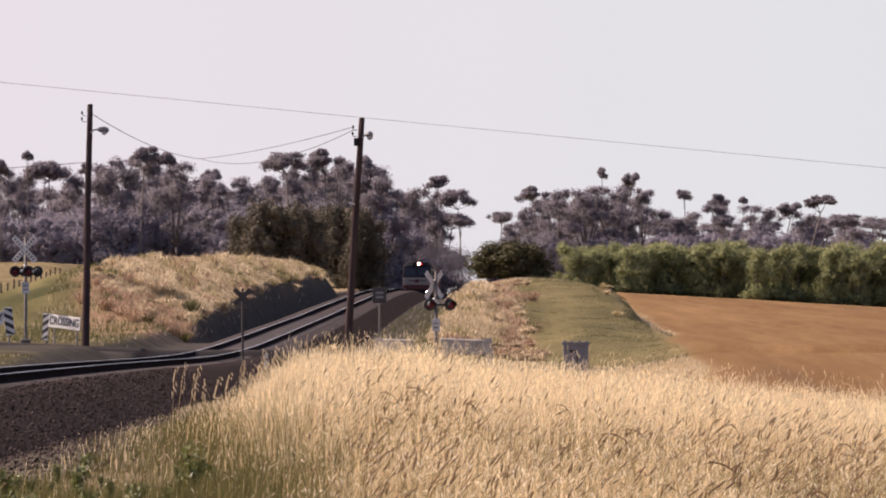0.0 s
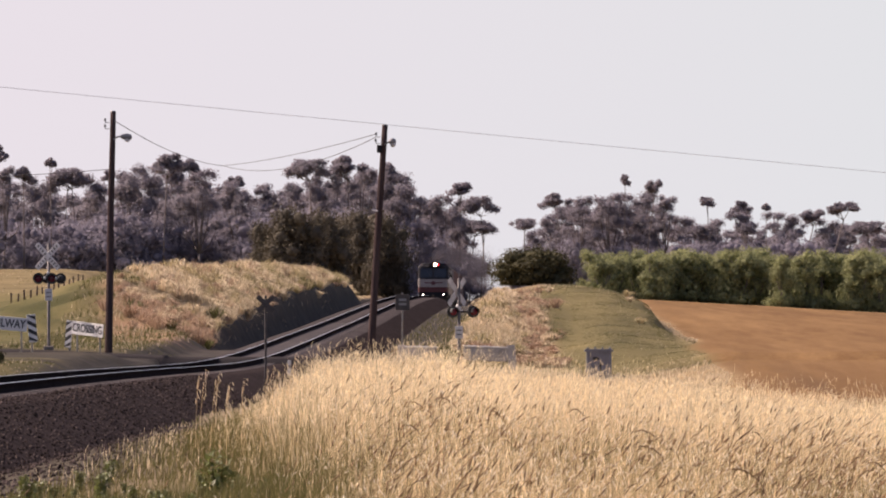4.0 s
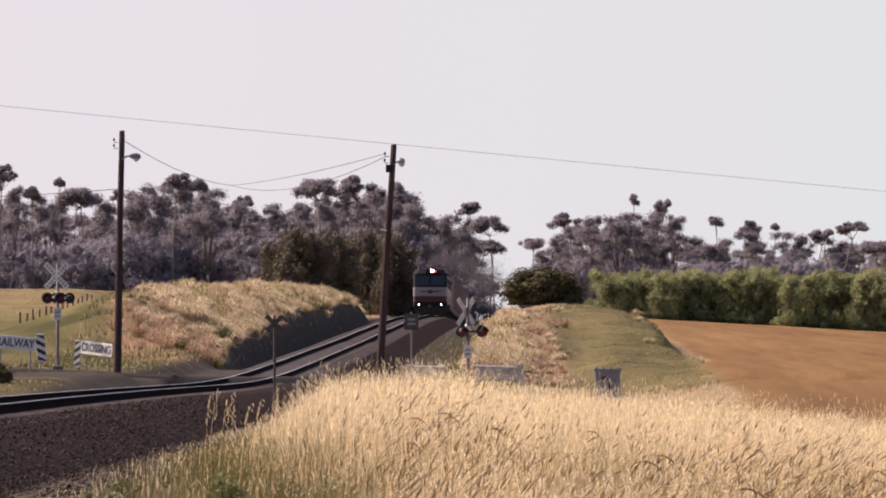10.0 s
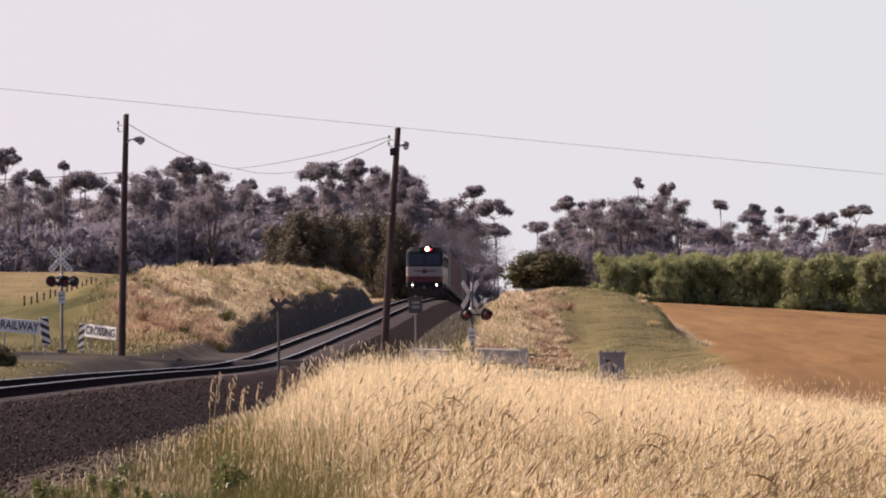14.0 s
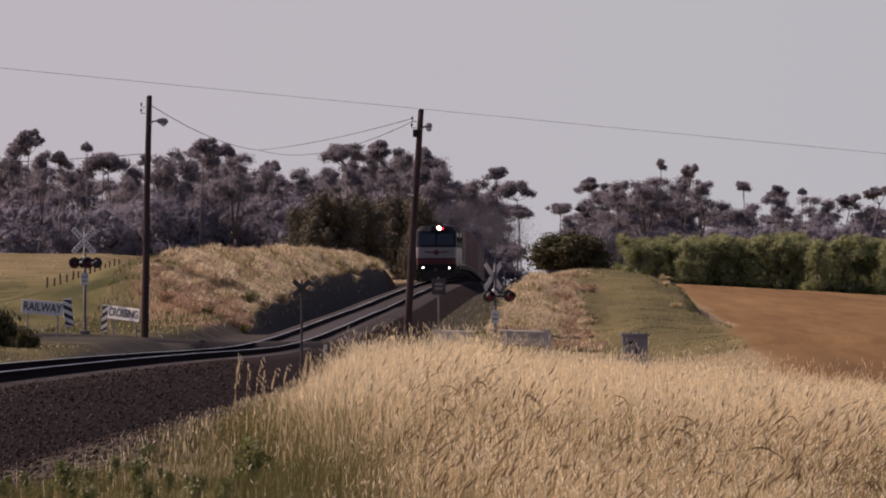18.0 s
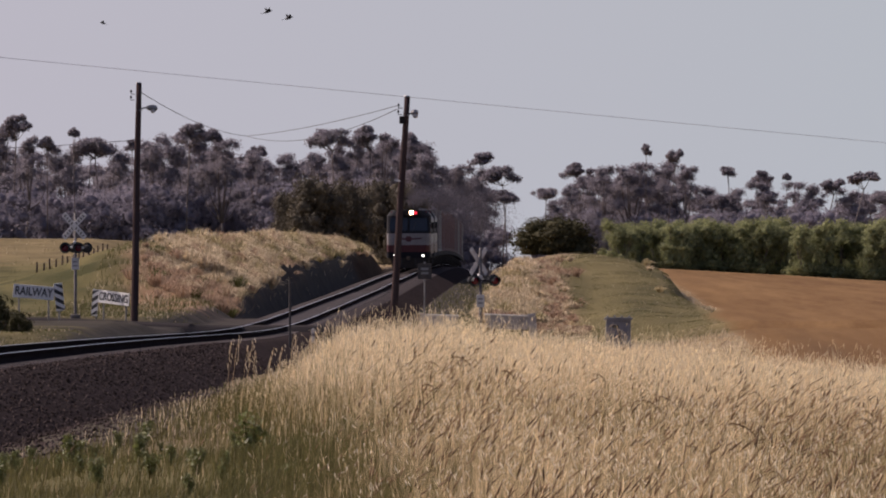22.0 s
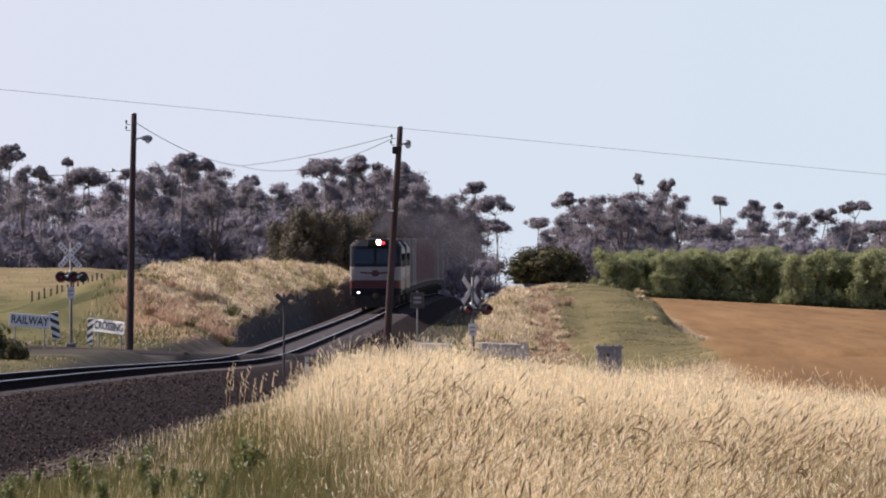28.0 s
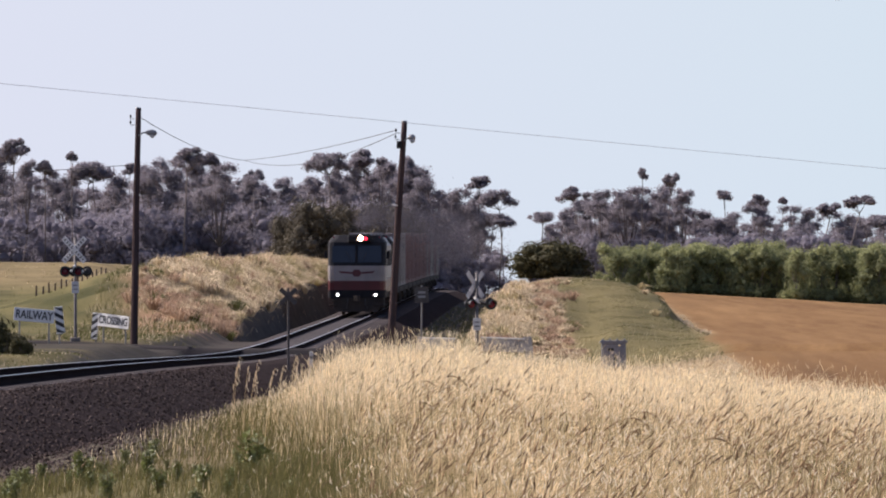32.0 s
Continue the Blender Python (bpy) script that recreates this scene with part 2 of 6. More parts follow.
DITCH_LAMP = glow("ditch_lamp_glow", (1.0, 0.97, 0.92), 9.0)
RED_LAMP = glow("marker_glow", (1.0, 0.03, 0.06), 2.0)


# ---- mesh helpers ----
class Geo:
    """Vertices and faces gathered for one mesh."""

    def __init__(self):
        self.v, self.f = [], []

    def add(self, verts, faces):
        k = len(self.v)
        self.v += [tuple(p) for p in verts]
        self.f += [tuple(i + k for i in q) for q in faces]
        return self

    def box(self, c, s, bevel=0.01, turn=None):
        """A box about c with sides s and chamfered edges."""
        hx, hy, hz = s[0] / 2, s[1] / 2, s[2] / 2
        b = min(bevel, hx * 0.8, hy * 0.8, hz * 0.8)
        pts, ids = [], {}
        for i in (-1, 1):
            for j in (-1, 1):
                for k in (-1, 1):
                    for a in range(3):
                        d = [hx - b, hy - b, hz - b]
                        d[a] += b
                        ids[i, j, k, a] = len(pts)
                        pts.append(Vector((i * d[0], j * d[1], k * d[2])))
        faces = []
        for a in range(3):
            o = [q for q in range(3) if q != a]
            for sgn in (-1, 1):
                ring = []
                for p, q in ((-1, -1), (1, -1), (1, 1), (-1, 1)):
                    w = [0, 0, 0]
                    w[a], w[o[0]], w[o[1]] = sgn, p, q
                    ring.append(ids[(*w, a)])
                faces.append(ring)
            for p in (-1, 1):
                for q in (-1, 1):
                    e = []
                    for sgn in (-1, 1):
                        w = [0, 0, 0]
                        w[a], w[o[0]], w[o[1]] = sgn, p, q
                        e.append((ids[(*w, o[0])], ids[(*w, o[1])]))
                    faces.append((e[0][0], e[0][1], e[1][1], e[1][0]))
        for i in (-1, 1):
            for j in (-1, 1):
                for k in (-1, 1):
                    faces.append(tuple(ids[i, j, k, a] for a in range(3)))
        m = (turn or Matrix()).to_3x3()
        return self.add([m @ p + Vector(c) for p in pts], faces)

    def tube(self, path, radii, n=8):
        """A round bar along a path, closed at both ends."""
        path = [Vector(p) for p in path]
        if not hasattr(radii, "__len__"):
            radii = [radii] * len(path)
        pts, faces = [], []
        for i, p in enumerate(path):
            d = path[min(i + 1, len(path) - 1)] - path[max(i - 1, 0)]
            d = d.normalized() if d.length > 1e-9 else Vector((0, 0, 1))
            a = d.cross(Vector((0, 0, 1)) if abs(d.z) < 0.9 else Vector((1, 0, 0))).normalized()
            b = d.cross(a)
            pts += [p + (a * math.cos(2 * math.pi * k / n) + b * math.sin(2 * math.pi * k / n)) * radii[i] for k in range(n)]
        for i in range(len(path) - 1):
            for k in range(n):
                faces.append((i * n + k, i * n + (k + 1) % n, (i + 1) * n + (k + 1) % n, (i + 1) * n + k))
        faces += [tuple(reversed(range(n))), tuple(range((len(path) - 1) * n, len(path) * n))]
        return self.add(pts, faces)

    def prism(self, outline, axis, lo, hi):
        """An outline in the plane across the axis, drawn out from lo to hi."""
        def at(p, w):
            q = list(p)
            q.insert(axis, w)
            return q
        k = len(outline)
        pts = [at(p, lo) for p in outline] + [at(p, hi) for p in outline]
        faces = [(i, (i + 1) % k, k + (i + 1) % k, k + i) for i in range(k)]
        faces += [tuple(reversed(range(k))), tuple(range(k, 2 * k))]
        return self.add(pts, faces)

    def mesh(self, name, material, smooth=False):
        me = bpy.data.meshes.new(name)
        me.from_pydata(self.v, [], self.f)
        bm = bmesh.new()
        bm.from_mesh(me)
        bmesh.ops.recalc_face_normals(bm, faces=bm.faces)
        bm.to_mesh(me)
        bm.free()
        me.materials.append(material)
        if smooth:
            me.polygons.foreach_set("use_smooth", [True] * len(me.polygons))
        return me


def part(name, geo, material=None, parent=None, label="", smooth=False):
    """Links one mesh object, under a thing or a part where one is given."""
    ob = new(name, geo.mesh(name, material, smooth) if isinstance(geo, Geo) else geo)
    ob.parent = parent
    if label:
        tagged(ob, label)
    return ob


def thing(name, m, label, category, group="", kind=""):
    ob = new(name)
    ob.empty_display_size = 0.2
    ob.matrix_world = m
    return tagged(ob, label, category, group, kind)


def fast_mesh(name, verts, tris, material):
    """A mesh of many triangles out of two arrays."""
    verts, tris = np.asarray(verts, np.float32).reshape(-1, 3), np.asarray(tris, np.int32).reshape(-1, 3)
    me = bpy.data.meshes.new(name)
    me.vertices.add(len(verts))
    me.vertices.foreach_set("co", verts.ravel())
    me.loops.add(tris.size)
    me.loops.foreach_set("vertex_index", tris.ravel())
    me.polygons.add(len(tris))
    me.polygons.foreach_set("loop_start", np.arange(0, tris.size, 3, dtype=np.int32))
    me.update(calc_edges=True)
    me.materials.append(material)
    return me


# ---- the line and the lie of the land ----
LINE_Y = np.array([-300, 0, 120, 205, 257, 295, 345, 378, 411, 489, 526, 588, 665, 761, 838, 934, 1010, 1087, 1145, 1202, 1400, 1700, 2400])
LINE_Z = np.array([3.2, 2.9, 2.52, 2.22, 2.0, 1.81, 1.54, 1.40, 1.37, 1.60, 1.74, 1.92, 2.25, 2.60, 2.84, 2.95, 2.75, 2.08, 1.54, 1.19, 0.3, -0.5, -1.0])
_yy = np.arange(-300, 2401, 2.0)
_zz = np.interp(_yy, LINE_Y, LINE_Z)
_pad = np.concatenate([np.full(15, _zz[0]), _zz, np.full(15, _zz[-1])])
_zz = np.convolve(_pad, np.ones(31) / 31, "valid")


def line_x(y):
    return -10.25 + 0.0099 * y


def line_z(y):
    return np.interp(y, _yy, _zz)


def step(a, b, t):
    t = np.clip((t - a) / (b - a), 0, 1)
    return t * t * (3 - 2 * t)


def wobble(x, y, s, seed=0.0):
    """A cheap smooth unevenness."""
    return (np.sin(x / s + 1.3 * np.sin(y / s * 0.7 + seed) + seed) + np.sin(y / s * 1.3 + 1.7 * np.sin(x / s * 0.6 + seed * 2))) * 0.5


def ground_z(x, y):
    x, y = np.asarray(x, float), np.asarray(y, float)
    s = x - line_x(y)
    rz = line_z(y)
    # right of the line: the meadow by the camera, the low ground at the crossing, the cutting's far shoulder, the ploughed field
    right = np.interp(y, [-200, 0, 110, 140, 180, 240, 320, 420, 900, 1200, 1600, 4600], [2.2, 2.2, 2.2, 2.14, 1.85, 1.25, 0.7, 0.7, 2.5, 2.0, 1.5, -4])
    right = right - 0.085 * np.clip(x + 0.5, 0, 12) * (1 - step(160, 300, y))
    field = np.interp(y, [250, 400, 850, 1100, 1600, 4600], [0.7, 1.5, 2.75, 3.0, 2.0, -4]) - 0.055 * np.clip(x - 15, -10, 40) * step(400, 850, y)
    right = right + (field - right) * step(6, 11, x) * step(260, 420, y)
    shoulder = (1 - step(9.3, 10.4, x + (y - 470) * -0.006 + 0.2 * wobble(x, y * 0.3, 1.3, 5.0))) * step(420, 520, y + 9 * np.clip(4.6 - x, -1.5, 1.5)) * (1 - step(800, 1000, y))
    crest = np.interp(x - (y - 470) * 0.004, [0.5, 2.2, 3.6, 4.6, 6.2, 7.4, 8.4, 9.2], [3.35, 3.5, 3.2, 3.35, 3.70, 3.66, 3.5, 3.2])
    right = right + (crest + 0.06 * wobble(x, y, 9) + 0.07 * wobble(x, y * 0.2, 0.8, 3.0) * (1 - 0.6 * step(4.6, 5.6, x)) - right) * shoulder
    mound = np.exp(-((x - 7.0) / 1.8) ** 2) * step(414, 446, y) * (1 - step(446, 500, y))
    right = right + 0.75 * mound
    # left of the line: pasture that rises, with a steep-fronted bank beside the cutting
    left = np.interp(y, [-200, 250, 420, 470, 800, 1000, 1300, 1700, 4600], [1.9, 1.7, 1.62, 1.75, 4.9, 4.8, 2.6, 1.5, -4])
    toe = 474 + 2.2 * np.clip(x + 14, 0, 7)
    left = left + (2.6 - left) * step(-26, -16, x) * step(700, 800, y) * (1 - step(1200, 1400, y))
    bank = step(-22.5, -12.6, x) * step(0, 50, y - toe + 4 * wobble(x, y, 1.9, 7.0)) * (1 - step(850, 905, y))
    left = left + (4.3 + 0.12 * wobble(x, y, 11, 2.0) + 0.22 * wobble(x, y * 0.4, 1.6, 5.0) * (1 - 0.6 * step(500, 560, y)) + 0.13 * wobble(x, y * 0.3, 0.8, 1.0) - left) * bank
    n = np.where(s > 0, right, left)
    n = n + 0.05 * wobble(x, y, 3.1, 0.5) + 0.03 * wobble(x, y, 1.3, 1.5)
    form = rz - 0.9 + np.where(s < 0, 0.58, 0.0) * step(300, 350, y) * (1 - step(470, 500, y))
    e = np.clip(np.abs(s) - 3.2, 0, None)
    w = step(250, 430, y)
    rise_right = e * 0.16 * (1 - w) + w * 1.3 * np.clip(s - 6.5 + 0.25 * wobble(x, y, 1.8, 4.0), 0, None)
    cut = np.interp(y + 5 * wobble(x, y, 2.3, 4.0), [480, 505, 545, 620, 800, 875, 905], [0.2, 0.45, 1.25, 1.75, 1.75, 1.6, 0.9])
    rise_left = e * 0.16 * (1 - w) + w * (cut * step(0.0, 0.8, e + 0.12 * wobble(x, y * 0.3, 0.7, 2.0)) * (e > 0) + 0.55 * np.clip(e - 0.45, 0, None) + 0.1 * wobble(x, y, 2.6, 9.0) * (e > 0))
    z = np.clip(n, form - 0.6 * e, form + np.where(s > 0, rise_right, rise_left))
    return z


def road_z(x):
    """The road's surface where it crosses the line at y = 402."""
    s = x - line_x(402.0)
    return np.interp(s, [-400, -40, -8, -2.6, 2.6, 8, 16, 400], [2.2, 1.75, 1.62, 1.395, 1.395, 0.92, 0.62, 0.6])


def land_z(x, y):
    """The ground with the road's bed let into it."""
    z = ground_z(x, y)
    w = step(392, 396.5, y) * (1 - step(407.5, 412, y))
    far = np.abs(np.asarray(x) - line_x(402.0)) > 2.6
    return z + (road_z(np.asarray(x, float)) - np.where(far, 0.05, 0.75) - z) * w


def spot(x, y, sink=0.0):
    return pose(x, y, float(land_z(x, y)) - sink)


# ---- the ground: one sheet to the horizon ----
def ground_material():
    m = bpy.data.materials.new("ground")
    m.use_nodes = True
    n, l = m.node_tree.nodes, m.node_tree.links
    b = n["Principled BSDF"]
    b.inputs["Roughness"].default_value, b.inputs["Specular IOR Level"].default_value = 0.95, 0.05
    pos = n.new("ShaderNodeNewGeometry").outputs["Position"]
    zone = n.new("ShaderNodeAttribute")
    zone.attribute_name = "zone"
    sep = n.new("ShaderNodeSeparateColor")
    l.new(zone.outputs["Color"], sep.inputs[0])

    def tex(scale, detail=5, stretch=(1, 1, 1)):
        mp, t = n.new("ShaderNodeMapping"), n.new("ShaderNodeTexNoise")
        mp.inputs["Scale"].default_value = stretch
        t.inputs["Scale"].default_value, t.inputs["Detail"].default_value = scale, detail
        l.new(pos, mp.inputs[0])
        l.new(mp.outputs[0], t.inputs["Vector"])
        return t.outputs[0]

    def pair(c1, c2, fac, lo=0.38, hi=0.66):
        r = n.new("ShaderNodeValToRGB")
        r.color_ramp.elements[0].position, r.color_ramp.elements[1].position = lo, hi
        r.color_ramp.elements[0].color, r.color_ramp.elements[1].color = (*c1, 1), (*c2, 1)
        l.new(fac, r.inputs[0])
        return r.outputs[0]

    def mixed(a, c, fac):
        x = n.new("ShaderNodeMix")
        x.data_type = "RGBA"
        l.new(fac, x.inputs["Factor"])
        l.new(a, x.inputs["A"])
        l.new(c, x.inputs["B"])
        return x.outputs["Result"]

    dry = pair((0.22, 0.16, 0.088), (0.34, 0.25, 0.135), tex(0.35, 6, (1, 0.35, 1)))
    green = pair((0.060, 0.060, 0.024), (0.145, 0.124, 0.054), tex(0.45, 6, (1, 0.16, 1)))
    soil = pair((0.235, 0.125, 0.08), (0.38, 0.245, 0.15), tex(0.8, 7, (1, 0.25, 1)), 0.3, 0.7)
    field = pair((0.145, 0.080, 0.034), (0.275, 0.165, 0.074), tex(0.22, 6, (1, 0.025, 1)), 0.36, 0.62)
    field = mixed(field, pair((0.155, 0.084, 0.035), (0.25, 0.148, 0.066), tex(1.2, 4, (1, 0.025, 1))), tex(0.07, 3, (1, 0.2, 1)))
    field = mixed(field, pair((0.115, 0.066, 0.032), (0.20, 0.115, 0.048), tex(0.9, 4, (1, 0.025, 1))), pair((0, 0, 0), (0.75, 0.75, 0.75), tex(0.2, 5, (1, 0.02, 1)), 0.48, 0.62))
    out = mixed(dry, green, sep.outputs[0])
    out = mixed(out, soil, sep.outputs[1])
    out = mixed(out, field, sep.outputs[2])
    # dark tone for bare earth and gravel, and for shade painted on the ground
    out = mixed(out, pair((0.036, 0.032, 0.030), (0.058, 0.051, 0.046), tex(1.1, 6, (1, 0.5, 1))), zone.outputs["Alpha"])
    fine = tex(7, 4)
    mr = n.new("ShaderNodeMapRange")
    mr.inputs["To Min"].default_value, mr.inputs["To Max"].default_value = 0.7, 1.3
    l.new(fine, mr.inputs["Value"])
    hsv = n.new("ShaderNodeHueSaturation")
    l.new(out, hsv.inputs["Color"])
    l.new(mr.outputs[0], hsv.inputs["Value"])
    l.new(hsv.outputs[0], b.inputs["Base Color"])
    bp = n.new("ShaderNodeBump")
    bp.inputs["Strength"].default_value, bp.inputs["Distance"].default_value = 0.6, 0.12
    l.new(tex(2.5, 6), bp.inputs["Height"])
    l.new(bp.outputs[0], b.inputs["Normal"])
    return m


def edge_x(y):
    """Where the tall grass begins, beside the strip that is kept low along the line."""
    return -0.05 - 0.0130 * y


def zones(x, y):
    """How green, how bare, how far ploughed and how darkened the ground is."""
    s = x - line_x(y)
    green = np.zeros_like(x)
    left = (s < 0)
    green = np.where(left, 0.85 - 0.42 * step(590, 680, y), green)
    toe = 474 + 2.2 * np.clip(x + 14, 0, 7)
    bank = step(-14.1, -12.9, x + 0.4 * wobble(x, y * 0.3, 1.2, 3.0)) * step(-2, 14, y - toe) * left
    green = np.maximum(green, left * (1 - step(-15.5, -14.0, x)) * step(410, 440, y) * (1 - 0.5 * step(590, 680, y))) * (1 - bank)
    green = np.maximum(green, left * step(-16.5, -14.5, x) * (1 - step(-12.9, -11.9, x)) * (1 - step(8, 30, y - toe)) * 0.9)
    right = ~left
    mound = right * step(4.3, 5.3, x + 0.35 * wobble(x, y * 0.4, 1.0)) * (1 - step(10.0, 10.8, x)) * step(400, 420, y) * (1 - step(560, 700, y))
    green = np.maximum(green, mound * 0.85)
    green = np.maximum(green, right * (1 - step(5.0, 7.5, s)) * (1 - step(200, 300, y)) * 0.6)
    green = np.maximum(green, right * step(380, 400, y) * (1 - step(440, 460, y)) * (1 - step(12, 16, x)) * 0.7)
    soil = 0.85 * step(0.2, 0.75, wobble(x * 1.2, y * 0.5, 1.7, 3.0) * 0.3 + wobble(x, y * 0.3, 0.55, 1.0) * 0.3 + 0.5) * left * step(-14.0, -11.8, x + 0.03 * (y - toe)) * step(-48, -30, y - toe) * (1 - step(34, 52, y - toe)) * (1 - step(-7.6, -6.8, x))
    soil = np.maximum(soil, right * step(2.6, 3.2, x) * (1 - step(4.4, 5.2, x)) * step(420, 440, y) * (1 - step(560, 640, y)) * 0.75)
    face = step(3.2, 3.5, -s) * (1 - step(5.2, 6.4, -s + 0.4 * wobble(x, y, 1.4, 2.0))) * step(510, 530, y + 5 * wobble(x, y, 1.6, 1.0)) * (1 - step(760, 800, y))
    soil = np.maximum(soil, 0.3 * face * left)
    green = np.maximum(green, right * (1 - step(7.0, 8.0, s)) * step(300, 380, y) * 0.95)
    green = np.maximum(green, step(3.2, 3.6, -s) * (1 - step(4.6, 5.4, -s)) * step(425, 450, y) * (1 - step(480, 490, y)) * 0.9)
    field = right * step(9.9, 10.6, x + (y - 430) * -0.011 + 0.3 * wobble(x, y * 0.3, 3.0)) * step(265, 330, y) * (1 - step(845, 860, y))
    # the steep left cutting face: its shade is painted into the ground colour
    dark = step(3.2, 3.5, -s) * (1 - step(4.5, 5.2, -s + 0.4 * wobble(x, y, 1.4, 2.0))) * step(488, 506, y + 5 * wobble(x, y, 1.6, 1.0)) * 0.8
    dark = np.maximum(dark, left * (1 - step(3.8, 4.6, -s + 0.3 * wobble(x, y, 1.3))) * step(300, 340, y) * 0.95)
    # dark earth right of the track, painted darker still to deepen the train's shadow
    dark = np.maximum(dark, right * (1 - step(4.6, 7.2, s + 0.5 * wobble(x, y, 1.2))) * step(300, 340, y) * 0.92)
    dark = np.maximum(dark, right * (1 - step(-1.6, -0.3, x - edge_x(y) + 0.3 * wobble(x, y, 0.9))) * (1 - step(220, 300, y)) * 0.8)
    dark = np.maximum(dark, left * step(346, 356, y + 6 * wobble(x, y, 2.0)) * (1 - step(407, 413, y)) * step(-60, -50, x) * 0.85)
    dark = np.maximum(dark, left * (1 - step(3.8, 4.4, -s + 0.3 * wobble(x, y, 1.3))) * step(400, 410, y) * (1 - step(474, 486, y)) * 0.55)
    # under the meadow: shade between the stems, put into the ground colour
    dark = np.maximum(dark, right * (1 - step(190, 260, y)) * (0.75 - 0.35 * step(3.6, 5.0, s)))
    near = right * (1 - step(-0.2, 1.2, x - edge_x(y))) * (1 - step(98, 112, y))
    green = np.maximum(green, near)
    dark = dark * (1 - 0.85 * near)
    return green, np.clip(soil, 0, 1), field, np.clip(dark, 0, 1)


def grid_offsets():
    a = list(np.arange(0, 17, 0.4)) + list(np.arange(17, 36, 0.9)) + list(np.arange(36, 100, 5)) + [110, 130, 160, 200, 260, 340, 450, 600, 800, 1100, 1500, 2000, 2600]
    return np.array([-q for q in reversed(a[1:])] + a)


def ground_rows():
    return np.array(list(range(-400, 20, 30)) + list(np.arange(20, 260, 2.0)) + list(np.arange(260, 640, 1.6)) + list(np.arange(640, 1000, 6))
                    + list(np.arange(1000, 1800, 20)) + list(np.arange(1800, 4700, 150)))


def build_ground():
    so, ys = grid_offsets(), ground_rows()
    S, Y = np.meshgrid(so, ys)
    X = line_x(np.minimum(Y, 1700)) + S
    Z = land_z(X, Y)
    nx, ny = len(so), len(ys)
    i = (np.arange(ny - 1)[:, None] * nx + np.arange(nx - 1)[None]).ravel()
    tris = np.concatenate([np.stack([i, i + 1, i + nx + 1], 1), np.stack([i, i + nx + 1, i + nx], 1)])
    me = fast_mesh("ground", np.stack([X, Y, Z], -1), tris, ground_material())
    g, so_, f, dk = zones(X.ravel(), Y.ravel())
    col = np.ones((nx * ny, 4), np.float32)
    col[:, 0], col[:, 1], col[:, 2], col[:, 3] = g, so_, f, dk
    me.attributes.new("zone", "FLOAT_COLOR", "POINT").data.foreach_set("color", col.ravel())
    me.polygons.foreach_set("use_smooth", [True] * len(me.polygons))
    tagged(new("ground", me), "dry grassland and ploughed red-brown field beside a cutting", "ground", kind="structure")


build_ground()


# ---- the railway line ----
def sweep(profile, ys, name, material, base):
    """A cross-section, as pairs of offset and height over the base, drawn along the line."""
    p = np.array(profile)
    V = np.stack([np.stack([line_x(y) + p[:, 0], np.full(len(p), y), base(y) + p[:, 1]], 1) for y in ys])
    k, tris = len(p), []
    for r in range(len(ys) - 1):
        for c in range(k - 1):
            a = r * k + c
            tris += [(a, a + k, a + k + 1), (a, a + k + 1, a + 1)]
    return fast_mesh(name, V, tris, material)


bed_rows = [float(q) for q in np.concatenate([np.arange(40, 640, 3.0), np.arange(640, 2000, 12.0)])]
BED = [(-3.5, -1.05), (-3.1, -0.85), (-1.95, -0.26), (-1.7, -0.19), (1.7, -0.19), (1.95, -0.26), (3.1, -0.85), (3.5, -1.05)]
far_rows = [q for q in bed_rows if q > 405]
tagged(part("ballast", sweep(BED[:6], far_rows, "ballast", PALE_BALLAST, line_z)), "paler fresh crushed stone ballast beyond the road", "ballast", kind="structure")
# right slope takes the darker stone so that the train's shadow looks deeper
tagged(part("ballast_shoulder", sweep(BED[5:], far_rows, "ballast_shoulder", BALLAST, line_z)), "darker stone on the ballast's outer slope, deepening the train's shadow", "ballast", kind="structure")
ballast = tagged(part("ballast", sweep(BED, [q for q in bed_rows if q < 408], "ballast", BALLAST, line_z)),
                 "dark crushed stone ballast bed under the railway line", "ballast", kind="structure")

track = thing("railway_track", pose(0, 0, 0), "straight railway track with worn steel rails on concrete sleepers", "railway track")
rail_rows = [float(q) for q in np.concatenate([np.arange(40, 640, 4.0), np.arange(640, 2000, 12.0)])]
for side in (-0.7525, 0.7525):
    body = [(side - 0.016, 0.0), (side - 0.03, -0.004), (side - 0.035, -0.014), (side - 0.035, -0.035), (side - 0.01, -0.06), (side - 0.01, -0.145), (side - 0.07, -0.16), (side - 0.07, -0.175),
            (side + 0.07, -0.175), (side + 0.07, -0.16), (side + 0.01, -0.145), (side + 0.01, -0.06), (side + 0.035, -0.035), (side + 0.035, -0.014), (side + 0.03, -0.004), (side + 0.016, 0.0)]
    head = [(side - 0.024, -0.003), (side - 0.017, 0.003), (side + 0.017, 0.003), (side + 0.024, -0.003)]
    rail = part("rail", sweep(body, rail_rows, "rail", RAIL_SIDE, line_z), None, track)
    part("rail_head", sweep(head, rail_rows, "rail_head", RAIL_TOP, line_z), None, rail, "polished steel running surface")

sleeper_mesh = Geo().prism([(-1.27, -0.33), (-1.27, -0.19), (-1.1, -0.165), (-0.5, -0.165), (-0.35, -0.185), (0.35, -0.185), (0.5, -0.165), (1.1, -0.165), (1.27, -0.19), (1.27, -0.33)], 1, -0.11, 0.11).mesh("sleeper", SLEEPER)
SLEEPER_Y = [185 + 0.685 * k for k in range(620)]
for y in SLEEPER_Y[:300]:
    if not 396.5 < y < 407.5:
        ob = part("sleeper", sleeper_mesh, None, track)
        ob.matrix_basis = pose(line_x(y), y, float(line_z(y)))
